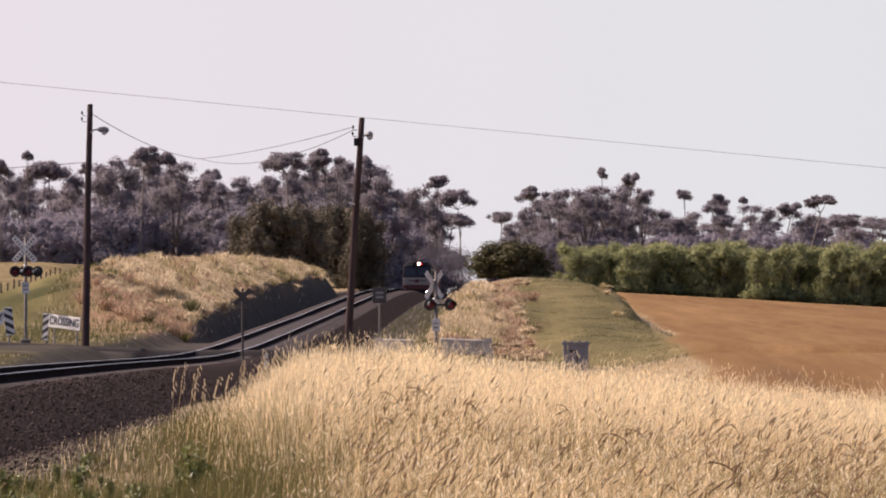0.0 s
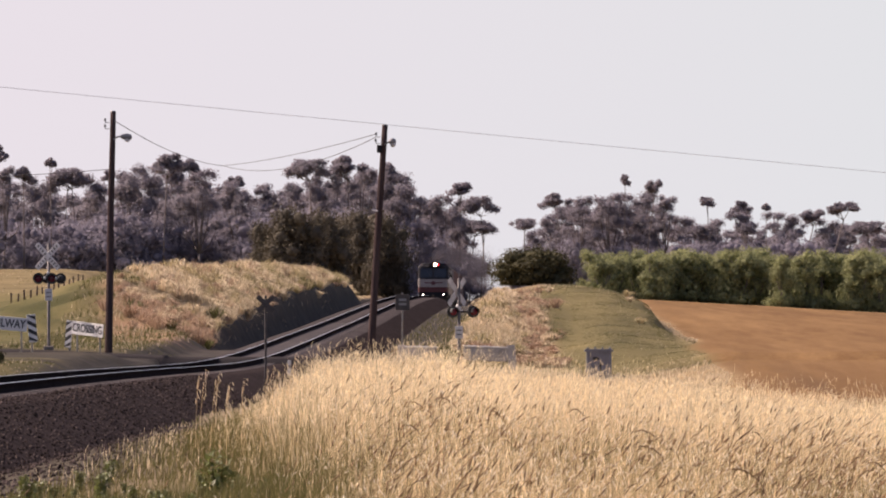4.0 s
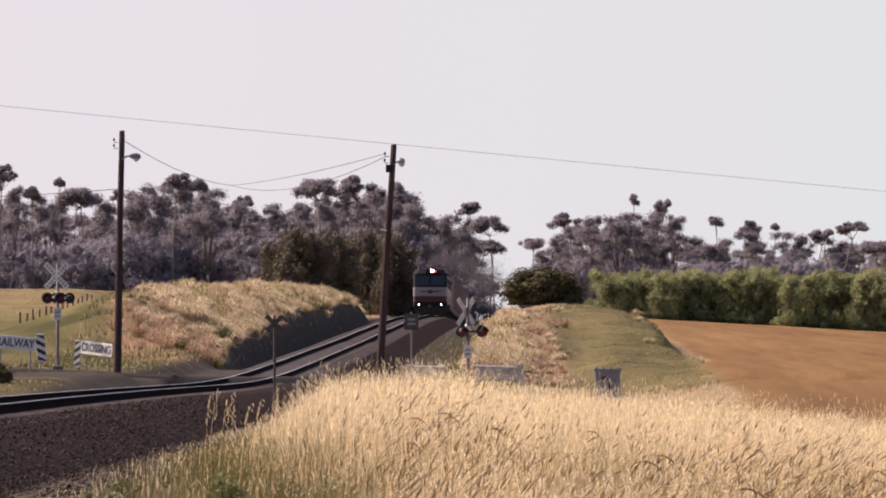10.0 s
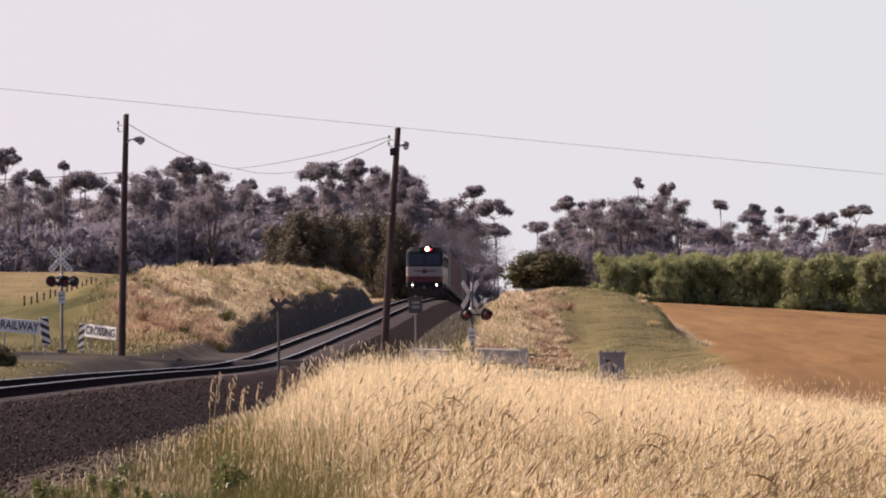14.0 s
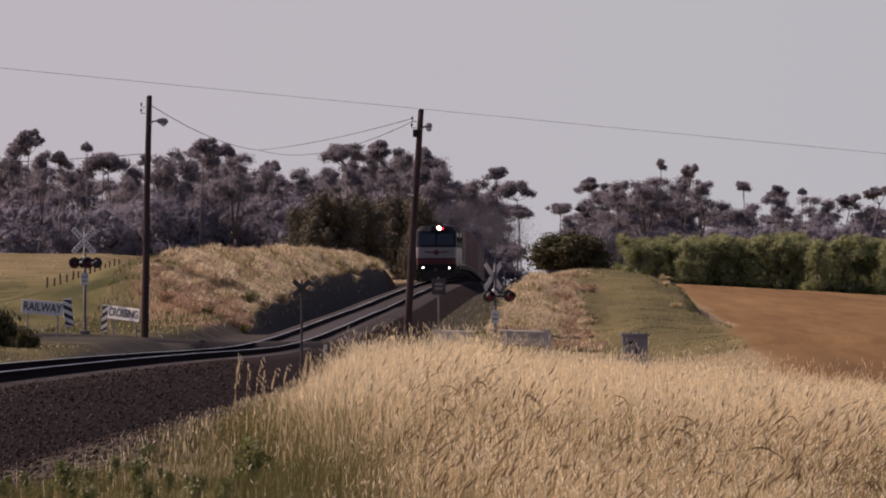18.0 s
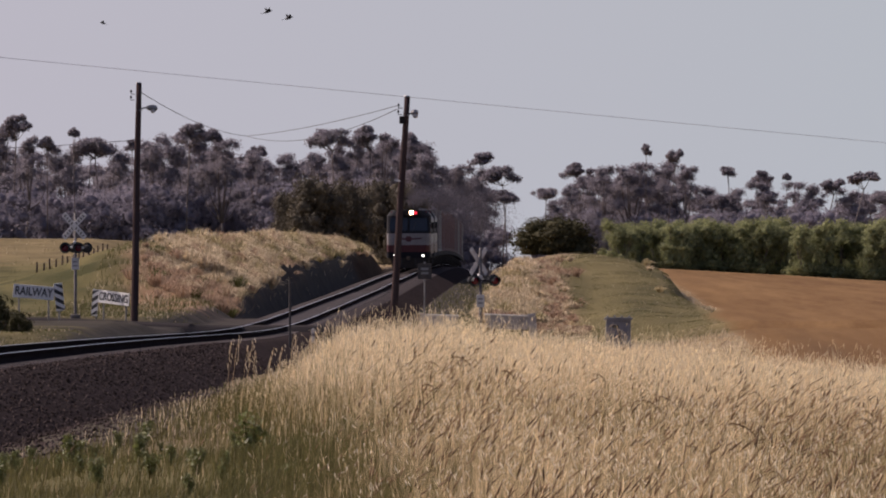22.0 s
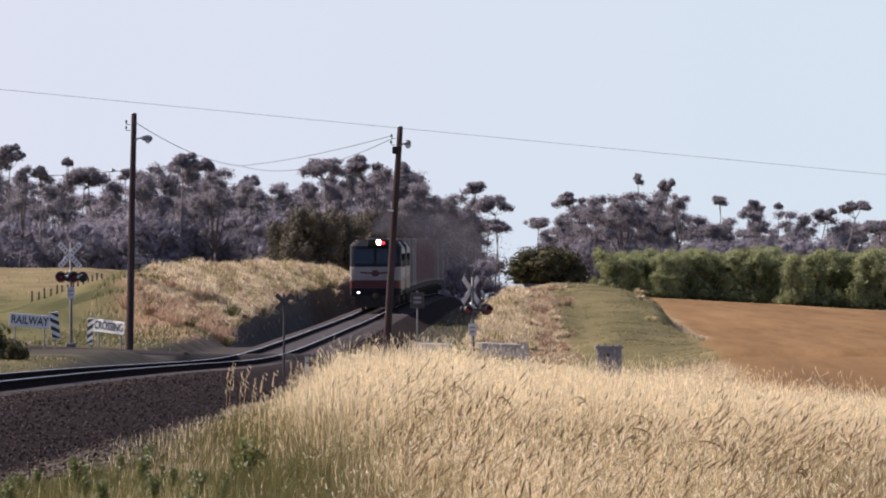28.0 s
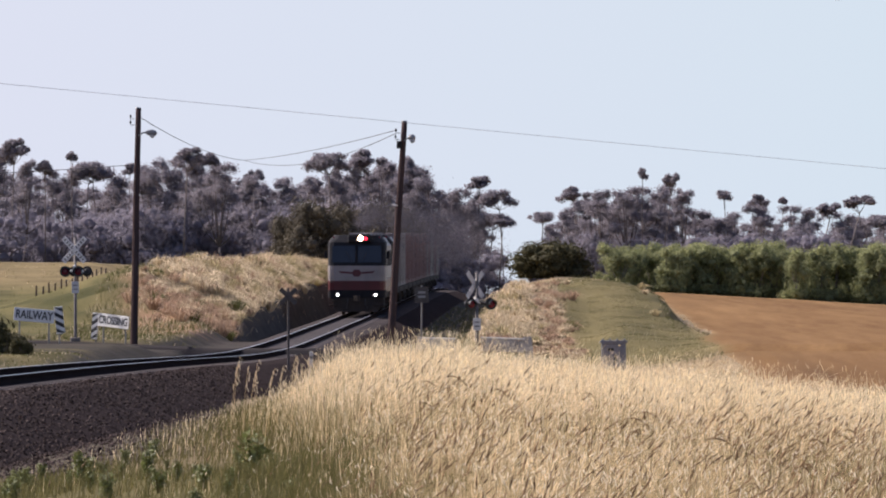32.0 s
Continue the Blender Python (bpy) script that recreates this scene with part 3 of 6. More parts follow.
rest = Geo()
for y in SLEEPER_Y[300:]:
    if not 396.5 < y < 407.5:
        rest.box((line_x(y), y, float(line_z(y)) - 0.25), (2.54, 0.22, 0.17), 0.02)
tagged(part("sleeper_run", rest, SLEEPER, track), kind="stuff")


def build_road():
    xs = np.concatenate([np.arange(-420, -60, 20.0), np.arange(-60, 40, 1.0), np.arange(40, 420, 20.0)])
    xs = np.sort(np.concatenate([xs, line_x(402.0) + np.array([-2.62, -2.6, 2.6, 2.62])]))
    V, tris = [], []
    prof = [(397.6, -0.35), (397.8, 0.0), (400.0, 0.05), (402.0, 0.07), (404.0, 0.05), (406.2, 0.0), (406.4, -0.35)]
    for x in xs:
        flat = abs(x - line_x(402.0)) < 2.61
        V += [(x, y, float(road_z(x)) + (h if not flat or h < 0 else -0.012)) for y, h in prof]
    k = len(prof)
    for r in range(len(xs) - 1):
        for c in range(k - 1):
            a = r * k + c
            tris += [(a, a + k, a + k + 1), (a, a + k + 1, a + 1)]
    tagged(part("road", fast_mesh("road", V, tris, ASPHALT)), "narrow grey sealed road crossing the railway line", "road", kind="structure")


build_road()


# ---- poles, wires ----
def power_pole(foot, top, lamp_side, label, lamp_at=0.885):
    t = thing("power_pole", pose(*foot), label, "power pole", "power poles at the crossing")
    d = Vector(top) - Vector(foot)
    pts = [d * k for k in (-0.06, 0.02, 0.3, 0.6, 0.9, 1.0)]
    bend = [Vector((0.03 * math.sin(3 * k), 0, 0)) for k in (0, 0, 1, 2, 3, 3)]
    part("pole", Geo().tube([a + b for a, b in zip(pts, bend)], [0.14, 0.135, 0.125, 0.112, 0.10, 0.095], 12), POLE_WOOD, t, smooth=True)
    part("pole_cap", Geo().tube([d * 1.0, d * 1.004], [0.105, 0.09], 12), GREY_METAL, t)
    arm = Vector((lamp_side, 0, 0))
    h = d * lamp_at
    lamp = part("street_light", Geo().tube([h + Vector((0.05, -0.1, 0)), h + Vector((0.18, -0.12, 0.1)), h + Vector((lamp_side * 0.5, -0.15, 0.12))], 0.028, 8), GREY_METAL, t)
    part("lamp_head", Geo().tube([h + Vector((lamp_side * 0.45, -0.15, 0.12)), h + Vector((lamp_side * 0.55, -0.15, 0.11)), h + Vector((lamp_side * 0.8, -0.15, 0.1)), h + Vector((lamp_side * 0.98, -0.15, 0.08)), h + Vector((lamp_side * 1.05, -0.15, 0.07))],
                             [0.05, 0.09, 0.125, 0.1, 0.03], 10), GREY_METAL, lamp, smooth=True)
    part("lamp_bowl", Geo().tube([h + Vector((lamp_side * 0.8, -0.15, 0.05)), h + Vector((lamp_side * 0.8, -0.15, -0.04)), h + Vector((lamp_side * 0.8, -0.15, -0.08))], [0.11, 0.09, 0.03], 10), WORN_WHITE, lamp, smooth=True)
    for k in (0.955, 0.93):
        a = d * k
        ins = part("insulator", Geo().tube([a + Vector((-0.12, -0.05, 0)), a + Vector((-0.26, -0.05, 0)), a + Vector((-0.26, -0.05, 0.1))], [0.015, 0.015, 0.015], 6), DARK_STEEL, t)
        part("insulator_bell", Geo().tube([a + Vector((-0.26, -0.05, 0.06)), a + Vector((-0.26, -0.05, 0.1)), a + Vector((-0.26, -0.05, 0.16))], [0.04, 0.035, 0.02], 8), DARK_STEEL, ins)
    return t


POLE_A, POLE_B = (-10.91, 408.0, 9.96), (-1.33, 392.0, 9.27)
power_pole((-11.06, 408.0, float(land_z(-11.06, 408.0))), POLE_A, 0.66, "weathered timber power pole with a street light")
pb = power_pole((-1.86, 392.0, float(land_z(-1.86, 392.0))), POLE_B, 0.40, "leaning weathered timber power pole with a street light", 0.925)
part("fuse_box", Geo().box((0.36, -0.14, 7.95), (0.18, 0.2, 0.26), 0.02), DARK_STEEL, pb)
part("clamp", Geo().tube([(0.1, -0.1, 5.9), (0.3, -0.14, 5.86)], 0.03, 6), WORN_WHITE, pb, "pale cable clamp")


def wire(name, a, b, sag, r, label, material=None):
    a, b = Vector(a), Vector(b)
    pts = [a.lerp(b, k / 24) - Vector((0, 0, sag * 4 * (k / 24) * (1 - k / 24))) for k in range(25)]
    return tagged(part(name, Geo().tube(pts, r, 5), material or WIRE), label, "cable")


FAR_END = (-10.4, 600.0, 10.0)
wire("service_cable", (-10.8, 407.9, 9.62), FAR_END, 0.30, 0.013, "thin black cable slung from a power pole to the trees")
wire("service_cable", (-1.6, 392.0, 8.98), FAR_END, 0.15, 0.013, "thin black cable slung from a power pole to the trees")
wire("service_cable", (-1.6, 392.0, 8.88), FAR_END, 0.62, 0.013, "slack black cable slung from a power pole to the trees")
wire("service_cable", (-10.95, 408.0, 7.95), (-40.0, 430.0, 9.4), 0.9, 0.012, "thin black cable leading away from a power pole")
wire("overhead_line", (-35.0, 212.0, 10.25), (48.0, 322.0, 3.75), 0.12, 0.0045, "thin grey overhead wire high over the meadow", FAR_WIRE)


# ---- the level crossing's signals and signs ----
def text_mesh(word, size, material, name="lettering"):
    c = bpy.data.curves.new(name, "FONT")
    c.body, c.size, c.extrude, c.align_x, c.align_y = word, size, 0.006, "CENTER", "CENTER"
    c.offset = size * 0.018
    ob = bpy.data.objects.new(name, c)
    scene.collection.objects.link(ob)
    me = bpy.data.meshes.new_from_object(ob.evaluated_get(bpy.context.evaluated_depsgraph_get()))
    bpy.data.objects.remove(ob)
    me.name = name
    me.materials.clear()
    me.materials.append(material)
    return me


UPRIGHT = pose(0, 0, 0, 90)


def crossing_signal(m, label, lamps_turn, cross_turn, height, lamp_drop=0.78, lamps=((-0.36, -1), (0.11, -1), (0.42, 1), (-0.05, 1))):
    """A flashing-light mast with a crossbuck. height: from the foot to the middle of the crossbuck."""
    t = thing("crossing_signal", m, label, "railway signal", "flashing-light signals at the crossing")
    part("mast", Geo().tube([(0, 0, -0.4), (0, 0, 0.02), (0, 0, height + 0.45)], [0.06, 0.06, 0.05], 10), MAST_GREY, t, smooth=True)
    part("base", Geo().box((0, 0, 0.06), (0.36, 0.36, 0.2), 0.03), MAST_GREY, t)
    part("finial", Geo().tube([(0, 0, height + 0.4), (0, 0, height + 0.66)], [0.014, 0.01], 6), GREY_METAL, t)
    turn = pose(0, 0, 0, 0, 0, cross_turn)
    for a in (45, -45):
        blade = part("crossbuck_blade", Geo().box((0, 0, 0), (1.22, 0.018, 0.2), 0.006), WORN_WHITE, t, "white crossbuck blade with black lettering")
        blade.matrix_basis = Matrix.Translation((0, 0, height)) @ turn @ pose(0, -0.08 - 0.012 * (a > 0), 0, 0, a, 0)
        for k in range(-4, 5):
            if k != 0 or a < 0:
                part("lettering_bar", Geo().box((k * 0.125, -0.012, 0), (0.07, 0.006, 0.11), 0.002), SIGN_BACK, blade)
    lh = height - lamp_drop
    arm = part("lamp_arm", Geo().tube([(min(q for q, f in lamps), -0.02, lh), (max(q for q, f in lamps), -0.02, lh)], 0.03, 8), DARK_STEEL, t)
    arm.matrix_basis = pose(0, 0, 0, 0, 0, lamps_turn)
    part("junction_box", Geo().tube([(0, -0.06, lh + 0.12), (0, 0.06, lh + 0.12)], [0.08, 0.08], 10), WORN_WHITE, t, "pale cast junction box")
    # white blocks added among the lamps to imitate bright glints
    for x, z in ((-0.14, 0.02), (0.26, 0.0), (-0.02, 0.2)):
        glint = part("mounting_bracket", Geo().box((x, -0.16, lh + z), (0.09, 0.12, 0.09), 0.02), WHITE_PAINT, t, "small white block standing in for a glint")
        glint.matrix_basis = pose(0, 0, 0, 0, 0, lamps_turn)
    for x, f in lamps:
        back = part("backing_disc", Geo().tube([(x, f * 0.07, lh), (x, f * 0.085, lh)], 0.2 if f < 0 else 0.19, 20), BLACK_PAINT, t)
        back.matrix_basis = pose(0, 0, 0, 0, 0, lamps_turn)
        part("red_lens", Geo().tube([(x, f * 0.085, lh), (x, f * 0.11, lh), (x, f * 0.125, lh)], [0.13, 0.12, 0.06], 14), RED_LENS, back, "dark red signal lens", smooth=True)
        arc = [(x + r * math.cos(b), lh + r * math.sin(b)) for r, way in ((0.137, 1), (0.125, -1)) for b in [math.radians(90 + way * k * 20) for k in range(-5, 6)]]
        hood = Geo().prism(arc, 1, f * 0.19 - 0.11, f * 0.19 + 0.11)
        part("hood", hood, BLACK_PAINT, back)
        part("lamp_case", Geo().tube([(x, -f * 0.08, lh), (x, f * 0.06, lh)], [0.08, 0.12], 12), BLACK_PAINT, back)
    plate = part("number_plate", Geo().box((0, -0.075, height - 1.35), (0.26, 0.016, 0.42), 0.005), WORN_WHITE, t, "small white plate with dark markings")
    for k in (1.28, 1.42):
        part("marking_bar", Geo().box((0.0, -0.086, height - k), (0.17, 0.006, 0.05), 0.002), SIGN_BACK, plate)
    return t


crossing_signal(spot(-13.22, 410.0, 0.02), "flashing-light signal mast with a white crossbuck and dark red lamps", 0, -24, 4.92 - float(land_z(-13.22, 410.0)))
crossing_signal(spot(1.17, 390.0, 0.02), "flashing-light signal mast seen from behind with a weathered crossbuck", 202, 231, 3.68 - float(land_z(1.17, 390.0)), 0.66, ((-0.53, -1), (0.21, -1), (-0.5, 1), (0.24, 1)))


def approach_sign(m, word, chevron_side, roll, board_w, label, blank=False):
    """A long low board on posts, with a striped width marker at one end."""
    t = thing("crossing_sign", m, label, "road sign", "low boards beside the crossing")
    h = 1.02
    turn = pose(0, 0, h, 0, roll, 0)
    board = part("board", Geo().box((0, 0, 0), (board_w, 0.03, 0.46), 0.008), BOARD_BACK if blank else WHITE_PAINT, t)
    board.matrix_basis = turn
    if blank:
        part("top_rail", Geo().box((0, 0.0, 0.25), (board_w + 0.04, 0.09, 0.05), 0.01), WHITE_PAINT, board, "white-painted rail along the board's top")
    if not blank:
        w = text_mesh(word, 0.40, BLACK_PAINT)
        w.transform(UPRIGHT)
        co = [v.co.x for v in w.vertices]
        w.transform(Matrix.Diagonal(((board_w - 0.12) / (max(co) - min(co)), 1, 1, 1)))
        ob = part("lettering", w, None, board)
        ob.matrix_basis = pose(0, -0.018, 0)
    x0 = chevron_side * (board_w / 2 + 0.17)
    marker = part("width_marker", Geo().box((0, 0, 0), (0.30, 0.03, 0.95), 0.008), BOARD_BACK if blank else WHITE_PAINT, t, "upright marker board with diagonal black stripes" if not blank else "")
    marker.matrix_basis = pose(x0, 0.005, h - 0.17, 0, -6 * chevron_side, 0)
    if not blank:
        for k in (-0.42, -0.14, 0.14, 0.42):
            lo, hi = k - 0.06 - 0.09 * chevron_side * -1, k - 0.06 + 0.09 * chevron_side * -1
            q = [(-0.148, max(-0.47, min(0.47, lo))), (0.148, max(-0.47, min(0.47, hi))), (0.148, max(-0.47, min(0.47, hi + 0.14))), (-0.148, max(-0.47, min(0.47, lo + 0.14)))]
            part("stripe", Geo().prism(q, 1, -0.021, -0.0155), BLACK_PAINT, marker)
    for px in (-board_w * 0.36, board_w * 0.36, x0):
        part("post", Geo().tube([(px, 0.05, -0.3), (px, 0.05, h + 0.1)], 0.03, 8), SIGN_BACK, t)
    return t


approach_sign(spot(-14.22, 396.4, 0), "RAILWAY", 1, 5, 1.42, "long white board lettered RAILWAY with a striped end marker")
approach_sign(spot(-11.82, 409.0, 0.2) @ pose(0, 0, 0, 0, 0, -44), "CROSSING", -1, 5, 1.58, "long white board lettered CROSSING with a striped end marker")
approach_sign(pose(-0.1, 389.0, 0.56, 0, 0, -20), "", -1, 1, 1.1, "back of a long low sign board on posts", True)
approach_sign(pose(2.05, 390.0, 0.56, 0, 0, -20), "", 1, 2, 1.55, "back of a long low sign board on posts", True)


def cross_marker(m, label):
    t = thing("crossing_marker", m, label, "railway sign")
    part("post", Geo().tube([(0, 0, -0.4), (0, 0, 2.5)], 0.035, 8), MARKER_GREY, t)
    for a in (42, -42):
        b = part("blade", Geo().box((0, 0, 0), (0.64, 0.015, 0.14), 0.005), MARKER_GREY, t)
        b.matrix_basis = pose(0, -0.04 - 0.01 * (a > 0), 2.26, 0, a, 0)


cross_marker(pose(-4.62, 340.0, 1.10), "dark cross-shaped marker on a thin post beside the ballast")

WB_H = 3.16 - float(land_z(-0.89, 480.0))
wb = thing("trackside_board", spot(-0.89, 480.0), "pale square board on a thin post beside the line", "railway sign")
part("post", Geo().tube([(0, 0, -0.3), (0, 0, WB_H + 0.4)], 0.035, 8), SIGN_BACK, wb)
part("board", Geo().box((0, -0.05, WB_H), (0.58, 0.02, 0.66), 0.006), MARKER_GREY, wb)
for k in (0.1, -0.08):
    part("marking_bar", Geo().box((0, -0.063, WB_H + k), (0.32, 0.006, 0.1), 0.002), GREY_METAL, wb)
for px, py, hh in ((-4.3, 372.0, 0.95),):
    g = thing("marker_peg", spot(px, py), "short white marker post beside the line", "marker post")
    part("post", Geo().box((0, 0, hh / 2 - 0.1), (0.11, 0.05, hh + 0.2), 0.012), WORN_WHITE, g)
    part("band", Geo().box((0, -0.004, hh - 0.2), (0.114, 0.052, 0.12), 0.01), SIGN_BACK, g)

ca = thing("relay_cabinet", spot(5.70, 380.0, 0.1), "grey-blue steel equipment cabinet among dry grass", "cabinet")
part("body", Geo().box((0, 0, 0.55), (0.82, 0.55, 1.16), 0.015), CABINET, ca)
part("roof", Geo().prism([(-0.48, 1.12), (0.48, 1.12), (0.44, 1.2), (-0.44, 1.2)], 1, -0.34, 0.34), CABINET, ca)
dr = part("door", Geo().box((0.0, -0.285, 0.55), (0.68, 0.02, 0.98), 0.006), CABINET, ca)
part("handle", Geo().box((0.05, -0.30, 0.6), (0.05, 0.03, 0.3), 0.006), BLACK_PAINT, dr)
part("vent", Geo().box((-0.1, -0.298, 0.9), (0.2, 0.012, 0.1), 0.003), BLACK_PAINT, dr)
for k in range(4):
    part("roof_lug", Geo().box((-0.36 + 0.24 * k, 0, 1.23), (0.05, 0.3, 0.07), 0.01), CABINET, ca)

# a wire fence on the pasture
fence = thing("wire_fence", pose(0, 0, 0), "old grey post and wire fence across the pasture", "fence")
FENCE = [(-19.9 - 0.06 * k, 560 + 11.0 * k) for k in range(14)]
for k, (fx, fy) in enumerate(FENCE):
    z = float(land_z(fx, fy))
    part("post", Geo().tube([(fx, fy, z - 0.3), (fx + 0.03 * math.sin(k * 2.1), fy, z + 0.5 + 0.08 * math.sin(k * 3.7))], [0.05, 0.04], 7), POLE_WOOD, fence)
for h in (0.25, 0.42):
    part("wire", Geo().tube([(fx, fy, float(land_z(fx, fy)) + h) for fx, fy in FENCE], 0.006, 4), WIRE, fence)


# ---- trees and bushes ----
def knot_shape():
    """An octahedron split once: 18 points, 32 faces."""
    v = [Vector(p) for p in ((1, 0, 0), (-1, 0, 0), (0, 1, 0), (0, -1, 0), (0, 0, 1), (0, 0, -1))]
    faces, mid, out = [(0, 2, 4), (2, 1, 4), (1, 3, 4), (3, 0, 4), (2, 0, 5), (1, 2, 5), (3, 1, 5), (0, 3, 5)], {}, []
    for f in faces:
        e = []
        for i, j in ((0, 1), (1, 2), (2, 0)):
            key = tuple(sorted((f[i], f[j])))
            if key not in mid:
                mid[key] = len(v)
                v.append((v[f[i]] + v[f[j]]).normalized())
            e.append(mid[key])
        out += [(f[0], e[0], e[2]), (e[0], f[1], e[1]), (e[2], e[1], f[2]), tuple(e)]
    return np.array([tuple(p) for p in v]), np.array(out)


KNOT = knot_shape()


def leaf_cloud(rng, centres, radii, count, size, core=0.0):
    """Small leaf sprays scattered in and near the shells of several pads, over a dense core where one is asked for."""
    centres, radii = np.asarray(centres, float), np.asarray(radii, float)
    w = radii[:, 0] * radii[:, 1] + radii[:, 0] * radii[:, 2]
    pick = rng.choice(len(centres), count, p=w / w.sum())
    d = rng.normal(size=(count, 3))
    d /= np.linalg.norm(d, axis=1, keepdims=True)
    r = rng.uniform(max(0.5, core * 0.95), 1.22, (count, 1)) if core else rng.uniform(0.3, 1.2, (count, 1)) ** 0.8
    c = centres[pick] + d * radii[pick] * r
    out = d / radii[pick]
    out = out / np.linalg.norm(out, axis=1, keepdims=True) + rng.normal(0, 0.55, (count, 3))
    a = np.cross(out, rng.normal(size=(count, 3)))
    a /= np.linalg.norm(a, axis=1, keepdims=True)
    b = np.cross(out, a)
    b /= np.linalg.norm(b, axis=1, keepdims=True)
    sz = size * rng.uniform(0.55, 1.4, (count, 1))
    lean = rng.uniform(-0.5, 0.5, (count, 1))
    v = np.stack([c - a * sz - b * sz * 0.4, c + a * sz - b * sz * (0.4 + lean * 0.4), c + b * sz * 0.8 + a * sz * lean], 1).reshape(-1, 3)
    t = np.arange(count * 3).reshape(-1, 3)
    if core:
        # the dense inside of each clump: a lumpy knot of foliage behind the outer leaves
        m = len(centres)
        knot = KNOT[0][None] * rng.uniform(0.8, 1.15, (m, len(KNOT[0]), 1)) * (radii * core)[:, None] + centres[:, None]
        t = np.concatenate([t, (KNOT[1][None] + len(v) + np.arange(m)[:, None, None] * len(KNOT[0])).reshape(-1, 3)])
        v = np.concatenate([v, knot.reshape(-1, 3)])
    return v, t


def soft_mesh(name, v, f, material):
    me = fast_mesh(name, v, f, material)
    me.polygons.foreach_set("use_smooth", [True] * len(me.polygons))
    return me


def gum_tree(seed, height, spread, clumps, base, kind="broad", leaves=8000, size=0.11, core=0.48):
    """A gum: limbs that end in separate domed clumps of leaves, with sky between the upper ones; or one slim stem with a flat pad or a tuft."""
    rng = np.random.default_rng(seed)
    words = {"broad": "tall dusky gum tree with clumped uneven crown", "pad": "slender gum tree with a bare stem and flat spreading top", "tuft": "slender gum tree with a bare stem and one small tuft"}
    t = thing("gum_tree", pose(0, 0, -500), words[kind], "tree", "gum trees along the horizon")
    g = Geo()
    slim = kind != "broad"
    fork = height * (0.80 if slim else rng.uniform(0.3, 0.42))
    lean = rng.normal(0, 0.45, 2)
    top0 = Vector((lean[0], lean[1], fork))
    r0 = 0.085 if slim else 0.26
    g.tube([(0, 0, -0.6), (lean[0] * 0.3, lean[1] * 0.3, fork * 0.5), top0], [r0, r0 * 0.8, r0 * 0.6], 7)
    centres, radii = [], []
    for k in range(clumps):
        a, q = rng.uniform(0, 2 * math.pi), math.sqrt(rng.random())
        if kind == "pad":
            w, h, pr, fl = spread * 0.68, height * 0.985 - 1.3 * q * q - abs(rng.normal(0, 0.3)), spread * rng.uniform(0.34, 0.55), 0.8
        elif kind == "tuft":
            w, h, pr, fl = spread * 0.4, height * 0.975 + rng.normal(0, 0.2), spread * rng.uniform(0.55, 0.8), 0.7
        else:
            level = base + (1 - base) * ((k + 0.35 + 0.65 * rng.random()) / clumps) ** 0.7
            w = spread * (1.0 - 0.45 * max(0.0, level - 0.6) / 0.4)
            h, pr, fl = height * level - 0.6 * q, spread * rng.uniform(0.36, 0.52) * (1.25 - 0.35 * level), rng.uniform(0.75, 1.0)
        c = np.array((lean[0] + math.cos(a) * q * w, lean[1] + math.sin(a) * q * w, h - pr * fl))
        for i in range(6):
            b, e = rng.uniform(0, 2 * math.pi), rng.uniform(0.15, 0.8)
            p = pr * rng.uniform(0.32, 0.62)
            centres.append(c + np.array((math.cos(b) * pr * e, math.sin(b) * pr * e, pr * fl * (0.6 - 0.7 * e * e + rng.normal(0, 0.1)))))
            radii.append((p, p, p * min(0.92, fl + 0.1)))
        mid = top0.lerp(Vector(c), 0.6) + Vector((0, 0, -0.5 if not slim else -0.1))
        g.tube([top0, mid, Vector(c) + Vector((0, 0, 0.2))], [r0 * 0.45, r0 * 0.26, 0.03], 5)
    part("trunk", g, BARK, t, smooth=True)
    v, f = leaf_cloud(rng, centres, radii, leaves, size, core)
    part("crown", soft_mesh("crown", v, f, GUM_LEAF_HAZED), None, t)
    return t


def bush(seed, rx, ry, height, leaves, count, size, label, name="bush", group="", lumps=16, core=0.55, lump=1.0):
    rng = np.random.default_rng(seed)
    t = thing(name, pose(0, 0, -500), label, "bush" if name != "tree" else "tree", group)
    g, centres, radii = Geo(), [], []
    for k in range(lumps + 7):
        a, q, h = rng.uniform(0, 2 * math.pi), math.sqrt(rng.random()), rng.uniform(0.06, 0.84)
        h = h if k < lumps else rng.uniform(0.05, 0.22)
        wide = math.sqrt(max(0.1, 1 - max(0.0, h - 0.35) ** 2 * 2.6))
        c = (math.cos(a) * q * rx * 0.72 * wide, math.sin(a) * q * ry * 0.72 * wide, h * height)
        r = rng.uniform(0.26, 0.40) * min(rx, ry, height * 0.7) * lump
        centres.append(c)
        radii.append((r * 1.15, r * 1.15, r))
        if k < 7:
            g.tube([(0, 0, -0.3), (c[0] * 0.4, c[1] * 0.4, c[2] * 0.5), c], [0.07, 0.05, 0.02], 5)
    part("trunk", g, BARK, t, smooth=True)
    v, f = leaf_cloud(rng, centres, radii, count, size, core)
    v[:, 2] = np.maximum(v[:, 2], 0.02) * np.where(v[:, 2] < height * 0.3, 0.8, 1.0)
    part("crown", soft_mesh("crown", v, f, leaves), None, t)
    return t


def stand(model, x, y, top=None, model_height=1.0, wide=1.0, turn=0.0, sink=0.0):
    """A copy of a model on the ground, scaled so that its top reaches the height given."""
    z = float(land_z(x, y)) - sink
    k = 1.0 if top is None else (top - z) / model_height
    return copy_thing(model, pose(x, y, z, 0, 0, turn) @ Matrix.Diagonal((k * wide, k * wide, k, 1)))


